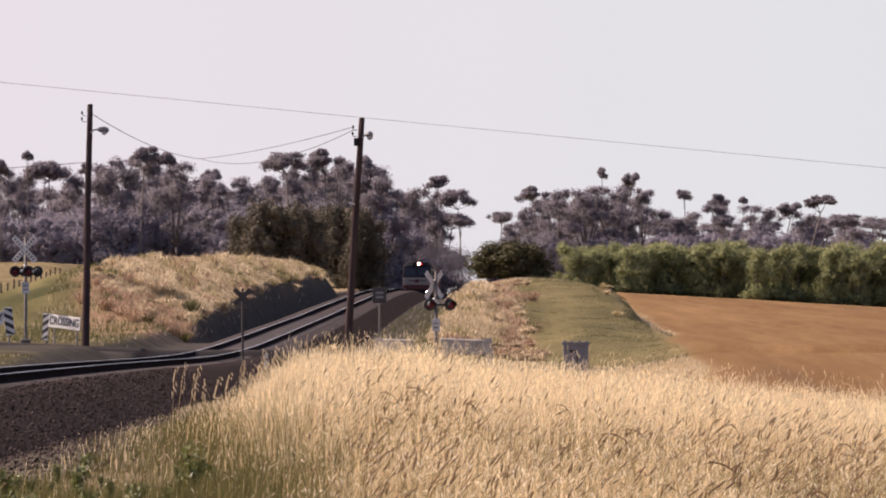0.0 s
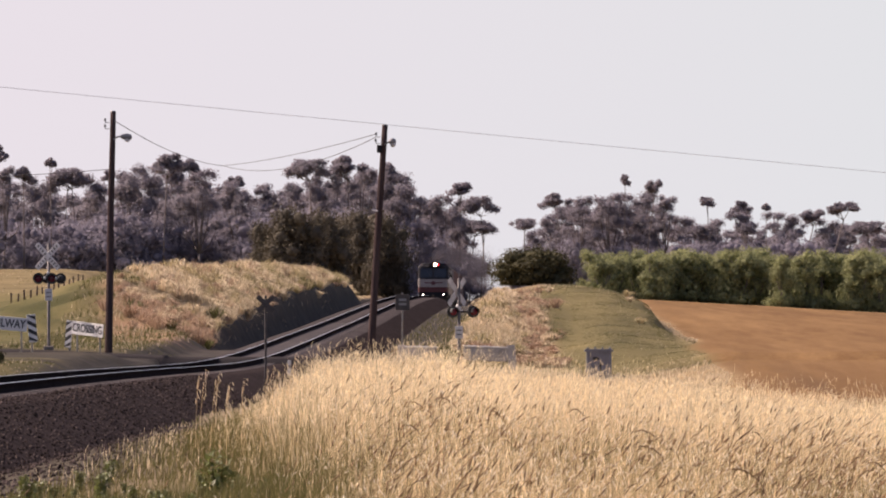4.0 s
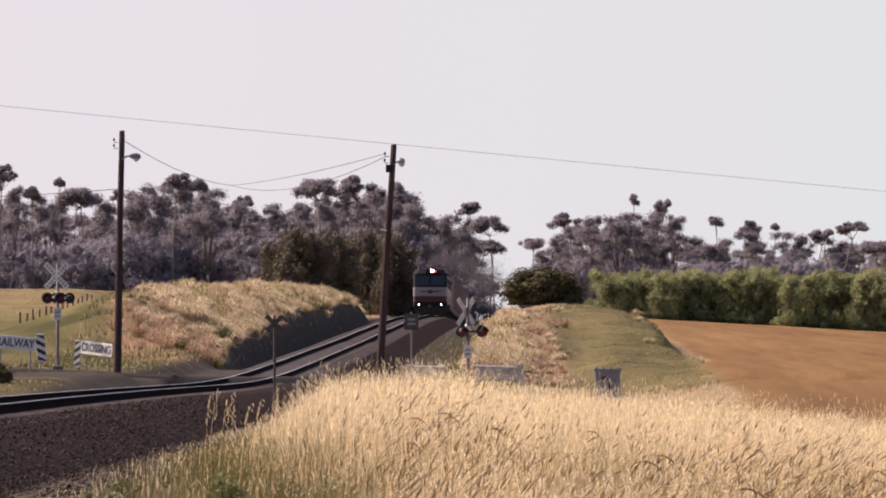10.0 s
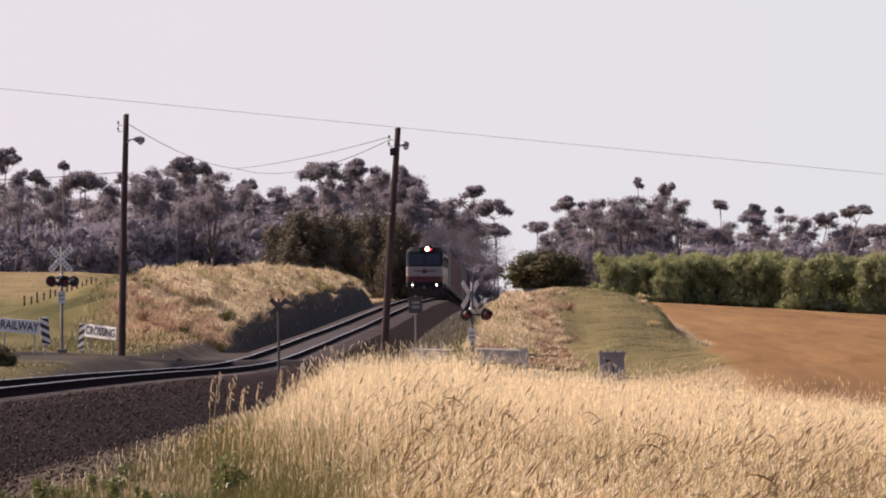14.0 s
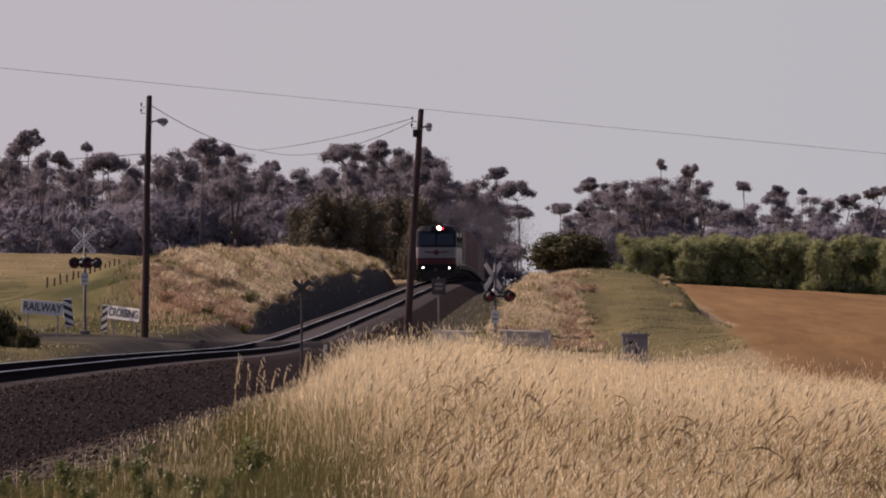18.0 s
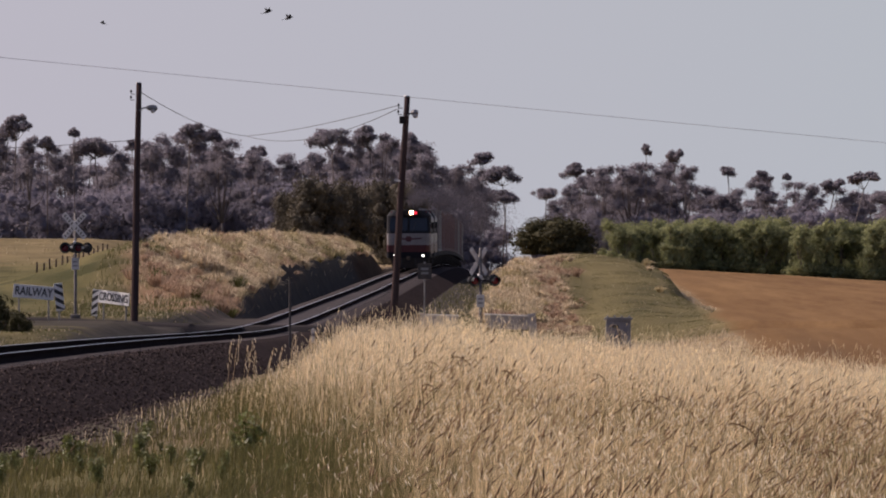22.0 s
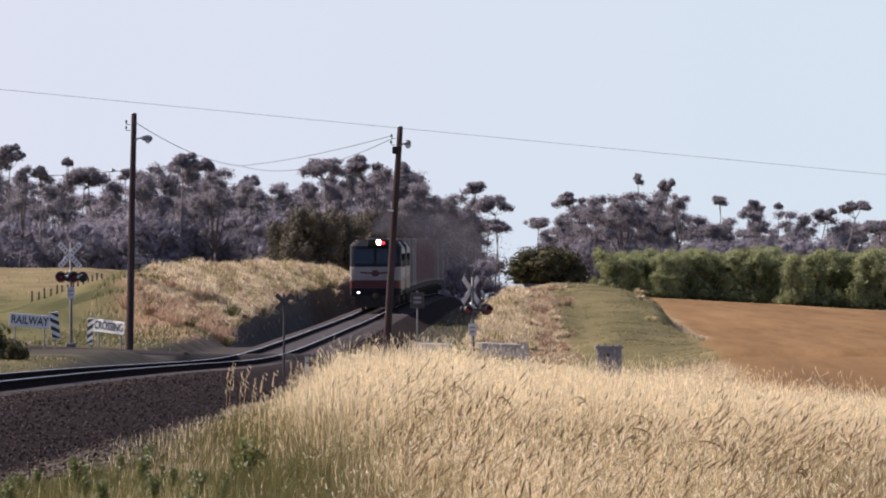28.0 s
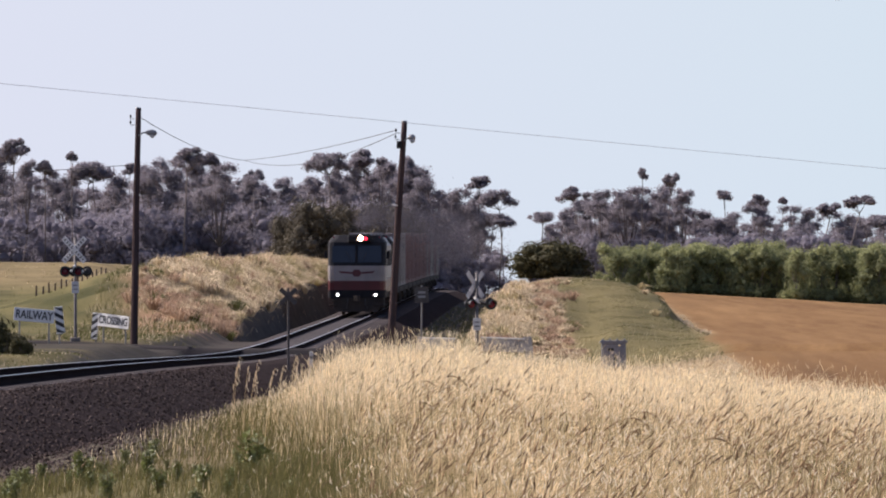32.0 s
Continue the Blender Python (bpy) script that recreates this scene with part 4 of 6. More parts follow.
rng = random.Random(7)
BROAD = [gum_tree(11, 15, 3.5, 12, 0.42), gum_tree(12, 15, 2.9, 10, 0.45), gum_tree(13, 15, 3.9, 13, 0.5), gum_tree(14, 15, 2.7, 10, 0.42), gum_tree(15, 15, 3.3, 11, 0.5)]
PADS = [gum_tree(16, 15, 1.9, 8, 0.8, "pad", 3400, 0.13), gum_tree(26, 15, 1.5, 6, 0.8, "pad", 2600, 0.13), gum_tree(27, 15, 2.3, 9, 0.8, "pad", 4200, 0.13)]
TUFTS = [gum_tree(28, 15, 1.0, 3, 0.8, "tuft", 1700, 0.11), gum_tree(29, 15, 1.3, 3, 0.8, "tuft", 2000, 0.11)]
BACK = [gum_tree(17 + k, 15, 3.6, 10, 0.36, "broad", 4200, 0.13, 0.46) for k in range(4)]
# the trees that shape the skyline: sideways place, height of the top above the camera's datum, kind, breadth
SKYLINE = [(-61, 18.4, "b", 1.0), (-57, 18.9, "b", 1.0), (-53.8, 18.9, "b", 0.9), (-51.7, 20.1, "p", 1.2), (-50.6, 17.8, "b", 0.8), (-47.6, 17.6, "p", 1.1), (-45.8, 17.2, "b", 0.8), (-44.4, 18.3, "t", 0.8), (-43.6, 17.5, "p", 0.9),
           (-41.6, 17.7, "p", 1.2), (-40.0, 16.9, "b", 0.8), (-38.2, 17.1, "t", 0.9), (-36.0, 17.5, "b", 1.0), (-34.0, 17.7, "b", 0.9), (-31.2, 19.1, "p", 1.4), (-30.6, 18.3, "b", 1.0), (-27.7, 18.7, "p", 1.2), (-26.6, 17.5, "b", 0.9),
           (-24.2, 16.7, "p", 0.9), (-22.2, 16.0, "b", 0.9), (-19.2, 15.8, "b", 1.0), (-16.0, 16.0, "b", 0.9), (-13.2, 18.7, "p", 1.3), (-11.6, 17.5, "b", 0.9), (-8.9, 19.0, "p", 1.5), (-8.2, 17.9, "b", 1.1), (-5.2, 18.1, "p", 1.2),
           (-4.2, 16.6, "b", 1.0), (-1.4, 15.6, "b", 0.9), (1.6, 14.4, "b", 0.9), (4.3, 15.5, "t", 1.3), (3.6, 14.6, "b", 0.7), (7.5, 14.3, "p", 0.8), (5.4, 11.4, "p", 0.8), (6.8, 10.4, "t", 0.9),
           (11.8, 11.4, "p", 0.9), (13.6, 9.6, "b", 0.6), (16.4, 14.5, "p", 1.2), (16.6, 13.0, "b", 0.8), (19.4, 14.1, "b", 0.9), (22.2, 14.6, "b", 1.1), (23.9, 16.3, "t", 0.6), (26.3, 16.1, "p", 0.8), (25.6, 15.0, "b", 1.1), (28.4, 14.1, "b", 0.9),
           (31.4, 11.8, "b", 0.9), (34.5, 13.8, "t", 1.0), (34.2, 11.2, "b", 0.8), (38.0, 12.4, "b", 0.9), (39.2, 13.6, "p", 0.8), (40.9, 12.9, "t", 0.6), (43.6, 12.3, "b", 0.9), (45.2, 12.6, "p", 1.0), (47.9, 13.4, "p", 1.2), (48.6, 11.6, "b", 0.8),
           (51.2, 11.0, "b", 0.8), (53.6, 11.2, "p", 1.0), (55.4, 10.4, "b", 0.9), (58.5, 11.0, "b", 1.0)]
for n, (x, top, kind, wide) in enumerate(SKYLINE):
    y = 1400 + rng.uniform(-16, 16)
    model = {"b": BROAD, "p": PADS, "t": TUFTS}[kind]
    stand(model[(3 * n + n // 4) % len(model)], x, y - (8 if kind != "b" else 0), top + 0.35, 14.7, wide * 15 / max(9.0, top - 2.0), rng.uniform(0, 360))
# a closed mass of trees stands behind and below them
FILL_X = [-66, -50, -44, -36, -33, -27, -23, -18, -14, -12, -5, -2, 2, 5, 6, 12.6, 15, 18, 28, 30.5, 36, 46, 60]
FILL_Z = [17.0, 16.0, 14.8, 15.2, 17.0, 16.6, 14.8, 14.6, 15.4, 17.2, 16.8, 14.8, 12.8, 11.0, 8.0, 8.0, 11.8, 13.2, 13.4, 11.0, 10.8, 10.6, 10.2]
for k in range(104):
    x = -66 + 125 * (k + rng.random()) / 104
    if 5.4 < x < 12.8:
        continue
    stand(BACK[k % 4], x, 1462 + rng.uniform(-25, 40), float(np.interp(x, FILL_X, FILL_Z)) + 0.9 - abs(rng.gauss(0, 0.8)), 14.5, rng.uniform(1.0, 1.3), rng.uniform(0, 360))

UNDER = [bush(31 + k, 4.5, 4.0, 7.5, UNDER_LEAF_HAZED, 6000, 0.12, "dense dusky undergrowth below the gum trees", "bush", "undergrowth along the horizon", 44, 0.42, 0.9) for k in range(3)]
for k in range(66):
    x = -66 + 125 * (k + rng.random()) / 66
    if 6.0 < x < 11.5:
        continue
    stand(UNDER[k % 3], x, 1386 + rng.uniform(-8, 14), (13.2 if x < 1 else 9.8) - rng.uniform(0, 3.4), 7.3, rng.uniform(0.8, 1.1), rng.uniform(0, 360))

THICKET = [bush(41, 3.4, 3.2, 8.0, DARK_LEAF, 17000, 0.12, "dense dark green wattle beside the cutting", "tree", "dark trees beside the cutting", 56), bush(42, 3.7, 3.4, 8.0, DARK_LEAF, 17000, 0.12, "dense dark green wattle beside the cutting", "tree", "dark trees beside the cutting", 60)]
for x, y, top, i, w in ((-15.6, 1150, 10.2, 0, 0.95), (-12.9, 1140, 11.7, 1, 1.1), (-9.6, 1160, 11.4, 0, 1.0), (-6.4, 1175, 11.6, 1, 1.0), (-3.6, 1165, 11.2, 0, 0.9),
                        # mostly hidden behind the others, added to throw shade on the line
                        (-8.0, 1190, 11.0, 1, 1.0), (-6.8, 1206, 10.8, 0, 1.0), (-6.4, 1226, 11.0, 1, 1.0), (-5.8, 1250, 10.6, 0, 1.0), (-5.2, 1280, 10.6, 1, 1.0)):
    stand(THICKET[i], x, y, top, 7.7, w * 0.8, 60 * x)

ROUND = bush(51, 2.75, 2.5, 3.0, BUSH_LEAF, 14000, 0.1, "dense rounded dark green bush on the cutting's shoulder", "bush", "", 60)
stand(ROUND, 7.05, 750, 5.95, 2.85, 1.5)
HEDGE = [bush(61 + k, 1.55, 1.5, 4.2, HEDGE_LEAF, 4400, 0.085, "yellow-green wattle in a hedge along the field", "bush", "hedge along the ploughed field", 18) for k in range(4)]
for k in range(34):
    x = 12.2 + 0.74 * k + rng.uniform(-0.25, 0.25)
    top = 6.4 + rng.uniform(-0.5, 0.25) - 0.2 * math.exp(-((x - 13) / 1.2) ** 2)
    stand(HEDGE[k % 4], x, 856 + rng.uniform(-2.5, 2.5), top - 0.12, 4.0, rng.uniform(0.85, 1.1), rng.uniform(0, 360), 0.1)
    if k % 2:
        stand(HEDGE[(k + 2) % 4], x + 0.37, 863 + rng.uniform(-2, 2), top + rng.uniform(-0.1, 0.25), 4.0, rng.uniform(1.0, 1.25), rng.uniform(0, 360), 0.1)
LOW = bush(71, 0.8, 0.7, 1.0, BUSH_LEAF, 3400, 0.05, "low dark green shrub in rough grass", "bush", "", 14)
for x, y, k in ((-13.9, 335, 1.45), (-12.95, 338, 0.8), (-12.4, 334, 0.5)):
    stand(LOW, x, y, float(land_z(x, y)) + 0.95 * k, 0.95)
for ob in [o for o in scene.objects if o.parent is None and o.location.z < -400]:
    for c in list(ob.children_recursive):
        bpy.data.objects.remove(c)
    bpy.data.objects.remove(ob)


# ---- grass ----
def blades(rng, x, y, z, h, w, bend, sway=(0.25, 0.0)):
    """Curved tapering blades of three triangles each. Returns vertices, triangles and the tips with their directions."""
    n = len(x)
    a = rng.uniform(0, 2 * math.pi, n)
    bend = np.asarray(bend)
    d = np.stack([np.cos(a) * bend + sway[0] * bend, np.sin(a) * bend + sway[1] * bend], 1) * h[:, None]
    face = rng.uniform(-0.9, 0.9, n)
    px, py = np.cos(face) * w, np.sin(face) * w
    base = np.stack([x, y, z], 1)
    mid = base + np.stack([d[:, 0] * 0.35, d[:, 1] * 0.35, h * 0.55], 1)
    top = base + np.stack([d[:, 0], d[:, 1], h], 1)
    side = np.stack([px, py, np.zeros(n)], 1)
    v = np.stack([base - side, base + side, mid - side * 0.85, mid + side * 0.85, top], 1)
    k = np.arange(n)[:, None] * 5
    t = np.concatenate([k + [0, 1, 3], k + [0, 3, 2], k + [2, 3, 4]], 1).reshape(-1, 3)
    way = top - mid
    way /= np.linalg.norm(way, axis=1, keepdims=True)
    return v.reshape(-1, 3), t, top, way


def heads(rng, tip, way, length, width, droop=0.25):
    """Slender seed heads: a four-sided spindle on each tip."""
    n = len(tip)
    u = np.cross(way, np.array([0.3, 1.0, 0.1]))
    u /= np.linalg.norm(u, axis=1, keepdims=True)
    q = np.cross(way, u)
    end = tip + way * length[:, None] + np.stack([length * droop, np.zeros(n), -length * droop * 0.5], 1)
    mid = tip + (end - tip) * 0.42
    W = width[:, None]
    v = np.stack([tip, mid + u * W, mid + (q * 0.87 - u * 0.5) * W, mid - (q * 0.87 + u * 0.5) * W, end], 1)
    k = np.arange(n)[:, None] * 5
    t = np.concatenate([k + f for f in ([0, 1, 2], [0, 2, 3], [0, 3, 1], [4, 2, 1], [4, 3, 2], [4, 1, 3])], 1).reshape(-1, 3)
    return v.reshape(-1, 3), t


def scatter(rng, n, y0, y1, half=0.0475, power=2.0):
    """Places spread over a wedge of ground in front of the viewpoint, even by area when power is 2."""
    r = rng.random(n)
    y = (y0 ** power + (y1 ** power - y0 ** power) * r) ** (1 / power)
    x = rng.uniform(-1, 1, n) * half * y
    return x, y


def build_meadow():
    rng = np.random.default_rng(5)
    meadow = thing("meadow_grass", pose(0, 0, 0), "tall dry straw-coloured wild grass with ripe seed heads", "grass", kind="stuff")
    x, y = scatter(rng, 400000, 50, 180, power=1.05)
    d = x - edge_x(y) - 0.55 * (1 - step(92, 116, y))
    cover = step(-0.9, 0.9, d + 0.35 * wobble(x, y * 0.5, 1.7) + 0.2 * wobble(x, y, 0.6, 2))
    keep = rng.random(len(x)) < (0.022 + 0.05 * (1 - step(96, 106, y))) * step(-2.6 - 1.3 * (1 - step(104, 118, y)), -1.1, d + 0.5 * wobble(x, y, 0.8, 3)) + 0.94 * cover * (0.75 + 0.25 * step(84, 122, y))
    x, y, cover, d = x[keep], y[keep], cover[keep], d[keep]
    z = land_z(x, y)
    patch = 0.5 + 0.5 * wobble(x, y * 0.6, 1.9, 4.0)
    h = (0.09 + (0.55 + 0.13 * np.exp(-((x + 0.1) / 1.5) ** 2) * step(70, 110, y)) * cover) * rng.normal(1, 0.13, len(x)) * (0.88 + 0.22 * patch) + 0.05
    h = h + 0.10 * np.exp(-((x - 2.7) / 2.0) ** 2) * step(90, 120, y) * cover
    h = h * np.where(rng.random(len(x)) < 0.025, rng.uniform(1.15, 1.45, len(x)), 1.0)
    tuft = 0.5 + 0.5 * wobble(x, y * 0.5, 0.23, 1.1)
    h = np.clip(h * (0.82 + 0.32 * tuft), 0.06, 1.12)
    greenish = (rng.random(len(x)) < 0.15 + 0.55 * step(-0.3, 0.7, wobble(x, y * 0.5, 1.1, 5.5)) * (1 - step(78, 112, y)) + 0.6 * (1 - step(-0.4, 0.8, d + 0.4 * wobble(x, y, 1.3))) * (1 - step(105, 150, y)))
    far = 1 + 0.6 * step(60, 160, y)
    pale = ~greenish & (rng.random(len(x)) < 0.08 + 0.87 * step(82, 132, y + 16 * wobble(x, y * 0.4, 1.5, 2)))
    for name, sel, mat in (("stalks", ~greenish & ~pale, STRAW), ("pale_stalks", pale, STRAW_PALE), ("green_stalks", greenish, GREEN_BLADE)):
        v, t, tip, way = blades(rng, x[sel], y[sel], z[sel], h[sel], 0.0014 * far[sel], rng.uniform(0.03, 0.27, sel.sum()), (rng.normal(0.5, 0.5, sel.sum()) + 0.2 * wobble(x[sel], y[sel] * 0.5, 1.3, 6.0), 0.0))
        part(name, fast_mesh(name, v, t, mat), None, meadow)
        if name == "green_stalks":
            continue
        share = np.where(tip[:, 1] < 100, 0.10, 0.34)
        pick = rng.random(len(tip)) < share
        n = int(pick.sum())
        v, t = heads(rng, tip[pick], way[pick], rng.uniform(0.04, 0.11, n), rng.uniform(0.0010, 0.0026, n) * far[sel][pick], rng.uniform(-0.5, 0.6, n))
        part("seed_heads", fast_mesh("seed_heads", v, t, STRAW_HEAD), None, meadow)
        pick = rng.random(len(tip)) < (0.018 + 0.2 * (0.5 + 0.5 * wobble(tip[:, 0], tip[:, 1] * 0.35, 0.6, 2.2)) ** 4) * (1 - step(88, 116, tip[:, 1] + 8 * wobble(tip[:, 0], tip[:, 1], 1.4, 1.0)))
        n = int(pick.sum())
        v, t = heads(rng, tip[pick] + [0, 0, 0.05], way[pick], rng.uniform(0.06, 0.13, n), rng.uniform(0.005, 0.009, n), rng.uniform(0.1, 0.75, n))
        part("brown_seed_heads", fast_mesh("brown_seed_heads", v, t, BROWN_HEAD), None, meadow)
        pick = rng.random(len(tip)) < 0.03 + 0.09 * (1 - step(96, 118, tip[:, 1]))
        n = int(pick.sum())
        v, t = heads(rng, tip[pick], way[pick], rng.uniform(0.025, 0.05, n), rng.uniform(0.003, 0.0055, n), rng.uniform(-0.8, 0.9, n))
        part("pale_spikelets", fast_mesh("pale_spikelets", v, t, OAT), None, meadow)
    # leaf litter low down, which closes the sward
    x2, y2 = scatter(rng, 100000, 50, 180, power=1.05)
    d2 = x2 - edge_x(y2) - 0.55 * (1 - step(92, 116, y2))
    k2 = rng.random(len(x2)) < (0.22 + 0.6 * (1 - step(98, 112, y2))) * step(-2.5, -1.3, d2 + 1.9 * (1 - step(104, 118, y2)) + 0.4 * wobble(x2, y2, 0.7, 5)) + 0.78 * step(-1.4, 0.2, d2 + 0.4 * wobble(x2, y2, 1.1))
    x2, y2, d2 = x2[k2], y2[k2], d2[k2]
    g2 = rng.random(len(x2)) < 0.2 + 0.2 * (1 - step(84, 118, y2)) + 0.75 * (1 - step(-0.4, 0.9, d2))
    low = 0.3 + 0.7 * step(-1.5, 0.3, d2)
    for name, sel, mat in (("leaf_litter", ~g2, STRAW), ("green_leaves", g2, GREEN_BLADE)):
        v, t, tip, way = blades(rng, x2[sel], y2[sel], land_z(x2[sel], y2[sel]), rng.uniform(0.2, 0.5, sel.sum()) * low[sel], np.full(sel.sum(), 0.0028), rng.uniform(0.1, 0.6, sel.sum()))
        part(name, fast_mesh(name, v, t, mat), None, meadow)


build_meadow()


def build_far_grass():
    """Tussocks on the banks, the pasture and the verges by the crossing."""
    rng = np.random.default_rng(9)
    grass = thing("bank_grass", pose(0, 0, 0), "dry pale tussocks on the banks of the cutting", "grass", kind="stuff")
    n = 160000
    y = rng.uniform(205, 780, n)
    x = rng.uniform(-0.046, 0.030, n) * y
    s = x - line_x(y)
    g, so, f, dk = zones(x, y)
    clump = wobble(x, y * 0.6, 1.1, 3) * 0.5 + wobble(x, y * 0.5, 2.7, 6) * 0.5
    keep = ~((s < 0) & (x < -13.4) & (y > 470) & (rng.random(n) < 0.8) & (g < 0.5)) & ((s > 3.4) | (s < np.where((y > 425) & (rng.random(n) < 0.5), -4.1 - 0.4 * clump, -3.5))) & ~((y > np.where(s < 0, 350, 394)) & (y < 409.5)) & (f < 0.2) & ((dk < 0.6) | (rng.random(n) < np.where((s > 0) & (y > 405), 0.55, 0.12))) & (rng.random(n) < (0.98 - 0.62 * so + 0.3 * clump) * np.where((x < -15.2) & (rng.random(n) < 0.97) | ((s > 6) & (y > 400) & (y < 545)), 0.0, np.where((s > 0) & (y > 400), 0.45, 1.0)))
    x, y, s, g, so, clump = x[keep], y[keep], s[keep], g[keep], so[keep], clump[keep]
    z = land_z(x, y)
    tall = 0.14 + 0.1 * step(440, 485, y) * (x > -16) * (s < 0) + 0.1 * (s > 0) * step(520, 600, y) * (x < 4.5)
    tall = np.where((s < 0) & (y < 398), 0.07, tall)
    h = tall * (1 + 0.45 * clump) * rng.uniform(0.6, 1.3, len(x))
    green = rng.random(len(x)) < g * 0.95
    # a short close sward on the shoulder across the line, shaggier where the earth shows
    ye = rng.uniform(404, 565, 70000)
    xe = rng.uniform(0.2, 11.2, 70000)
    ge, se, fe, de = zones(xe, ye)
    ok = (fe < 0.3) & (xe - line_x(ye) > 5.6) & ((ye < 394) | (ye > 409)) & (rng.random(70000) < 1 - 0.5 * se)
    xe, ye, ge, se = xe[ok], ye[ok], ge[ok], se[ok]
    lump = 0.5 + 0.5 * wobble(xe, ye * 0.4, 0.7, 8.0)
    x, y = np.concatenate([x, xe]), np.concatenate([y, ye])
    z = np.concatenate([z, land_z(xe, ye)])
    h = np.concatenate([h, (0.03 + (0.02 + 0.28 * (ge < 0.5)) * lump ** 2) * rng.uniform(0.6, 1.3, len(xe))])
    green = np.concatenate([green, rng.random(len(xe)) < ge])
    for name, sel, mat in (("tussocks", ~green, TUSSOCK), ("green_tussocks", green, TUSSOCK_GREEN)):
        v, t, tip, way = blades(rng, x[sel], y[sel], z[sel] - 0.02, h[sel], np.full(sel.sum(), 0.012), rng.uniform(0.1, 0.9, sel.sum()))
        part(name, fast_mesh(name, v, t, mat), None, grass)


def tussock_blades(rng, x, y, size, count):
    """Domed clumps of long grass: blades that rise from one root, arch outwards and hang over. x, y, size: one each a clump."""
    k = np.repeat(np.arange(len(x)), count)
    n = len(k)
    a, out = rng.uniform(0, 2 * math.pi, n), np.sqrt(rng.random(n))
    sz = size[k] * rng.uniform(0.75, 1.15, n)
    d = np.stack([np.cos(a), np.sin(a), np.zeros(n)], 1)
    root = np.stack([x[k], y[k], land_z(x, y)[k] - 0.03], 1) + d * (out * sz * 0.25)[:, None]
    reach, up = sz * (0.1 + 0.75 * out), sz * (1.0 - 0.35 * out ** 2)
    mid = root + d * (reach * 0.45)[:, None] + np.array([0, 0, 1.0]) * (up * 0.85)[:, None]
    tip = root + d * (reach * 1.15)[:, None] + np.array([0.12, 0, 0]) * sz[:, None] + np.array([0, 0, 1.0]) * (up * (1.0 - 0.7 * out ** 2))[:, None]
    f = rng.uniform(-0.9, 0.9, n)
    side = np.stack([np.cos(f), np.sin(f), np.zeros(n)], 1) * (0.011 + 0.007 * size[k])[:, None]
    v = np.stack([root - side, root + side, mid - side, mid + side, tip], 1)
    q = np.arange(n)[:, None] * 5
    return v.reshape(-1, 3), np.concatenate([q + [0, 1, 3], q + [0, 3, 2], q + [2, 3, 4]], 1).reshape(-1, 3)


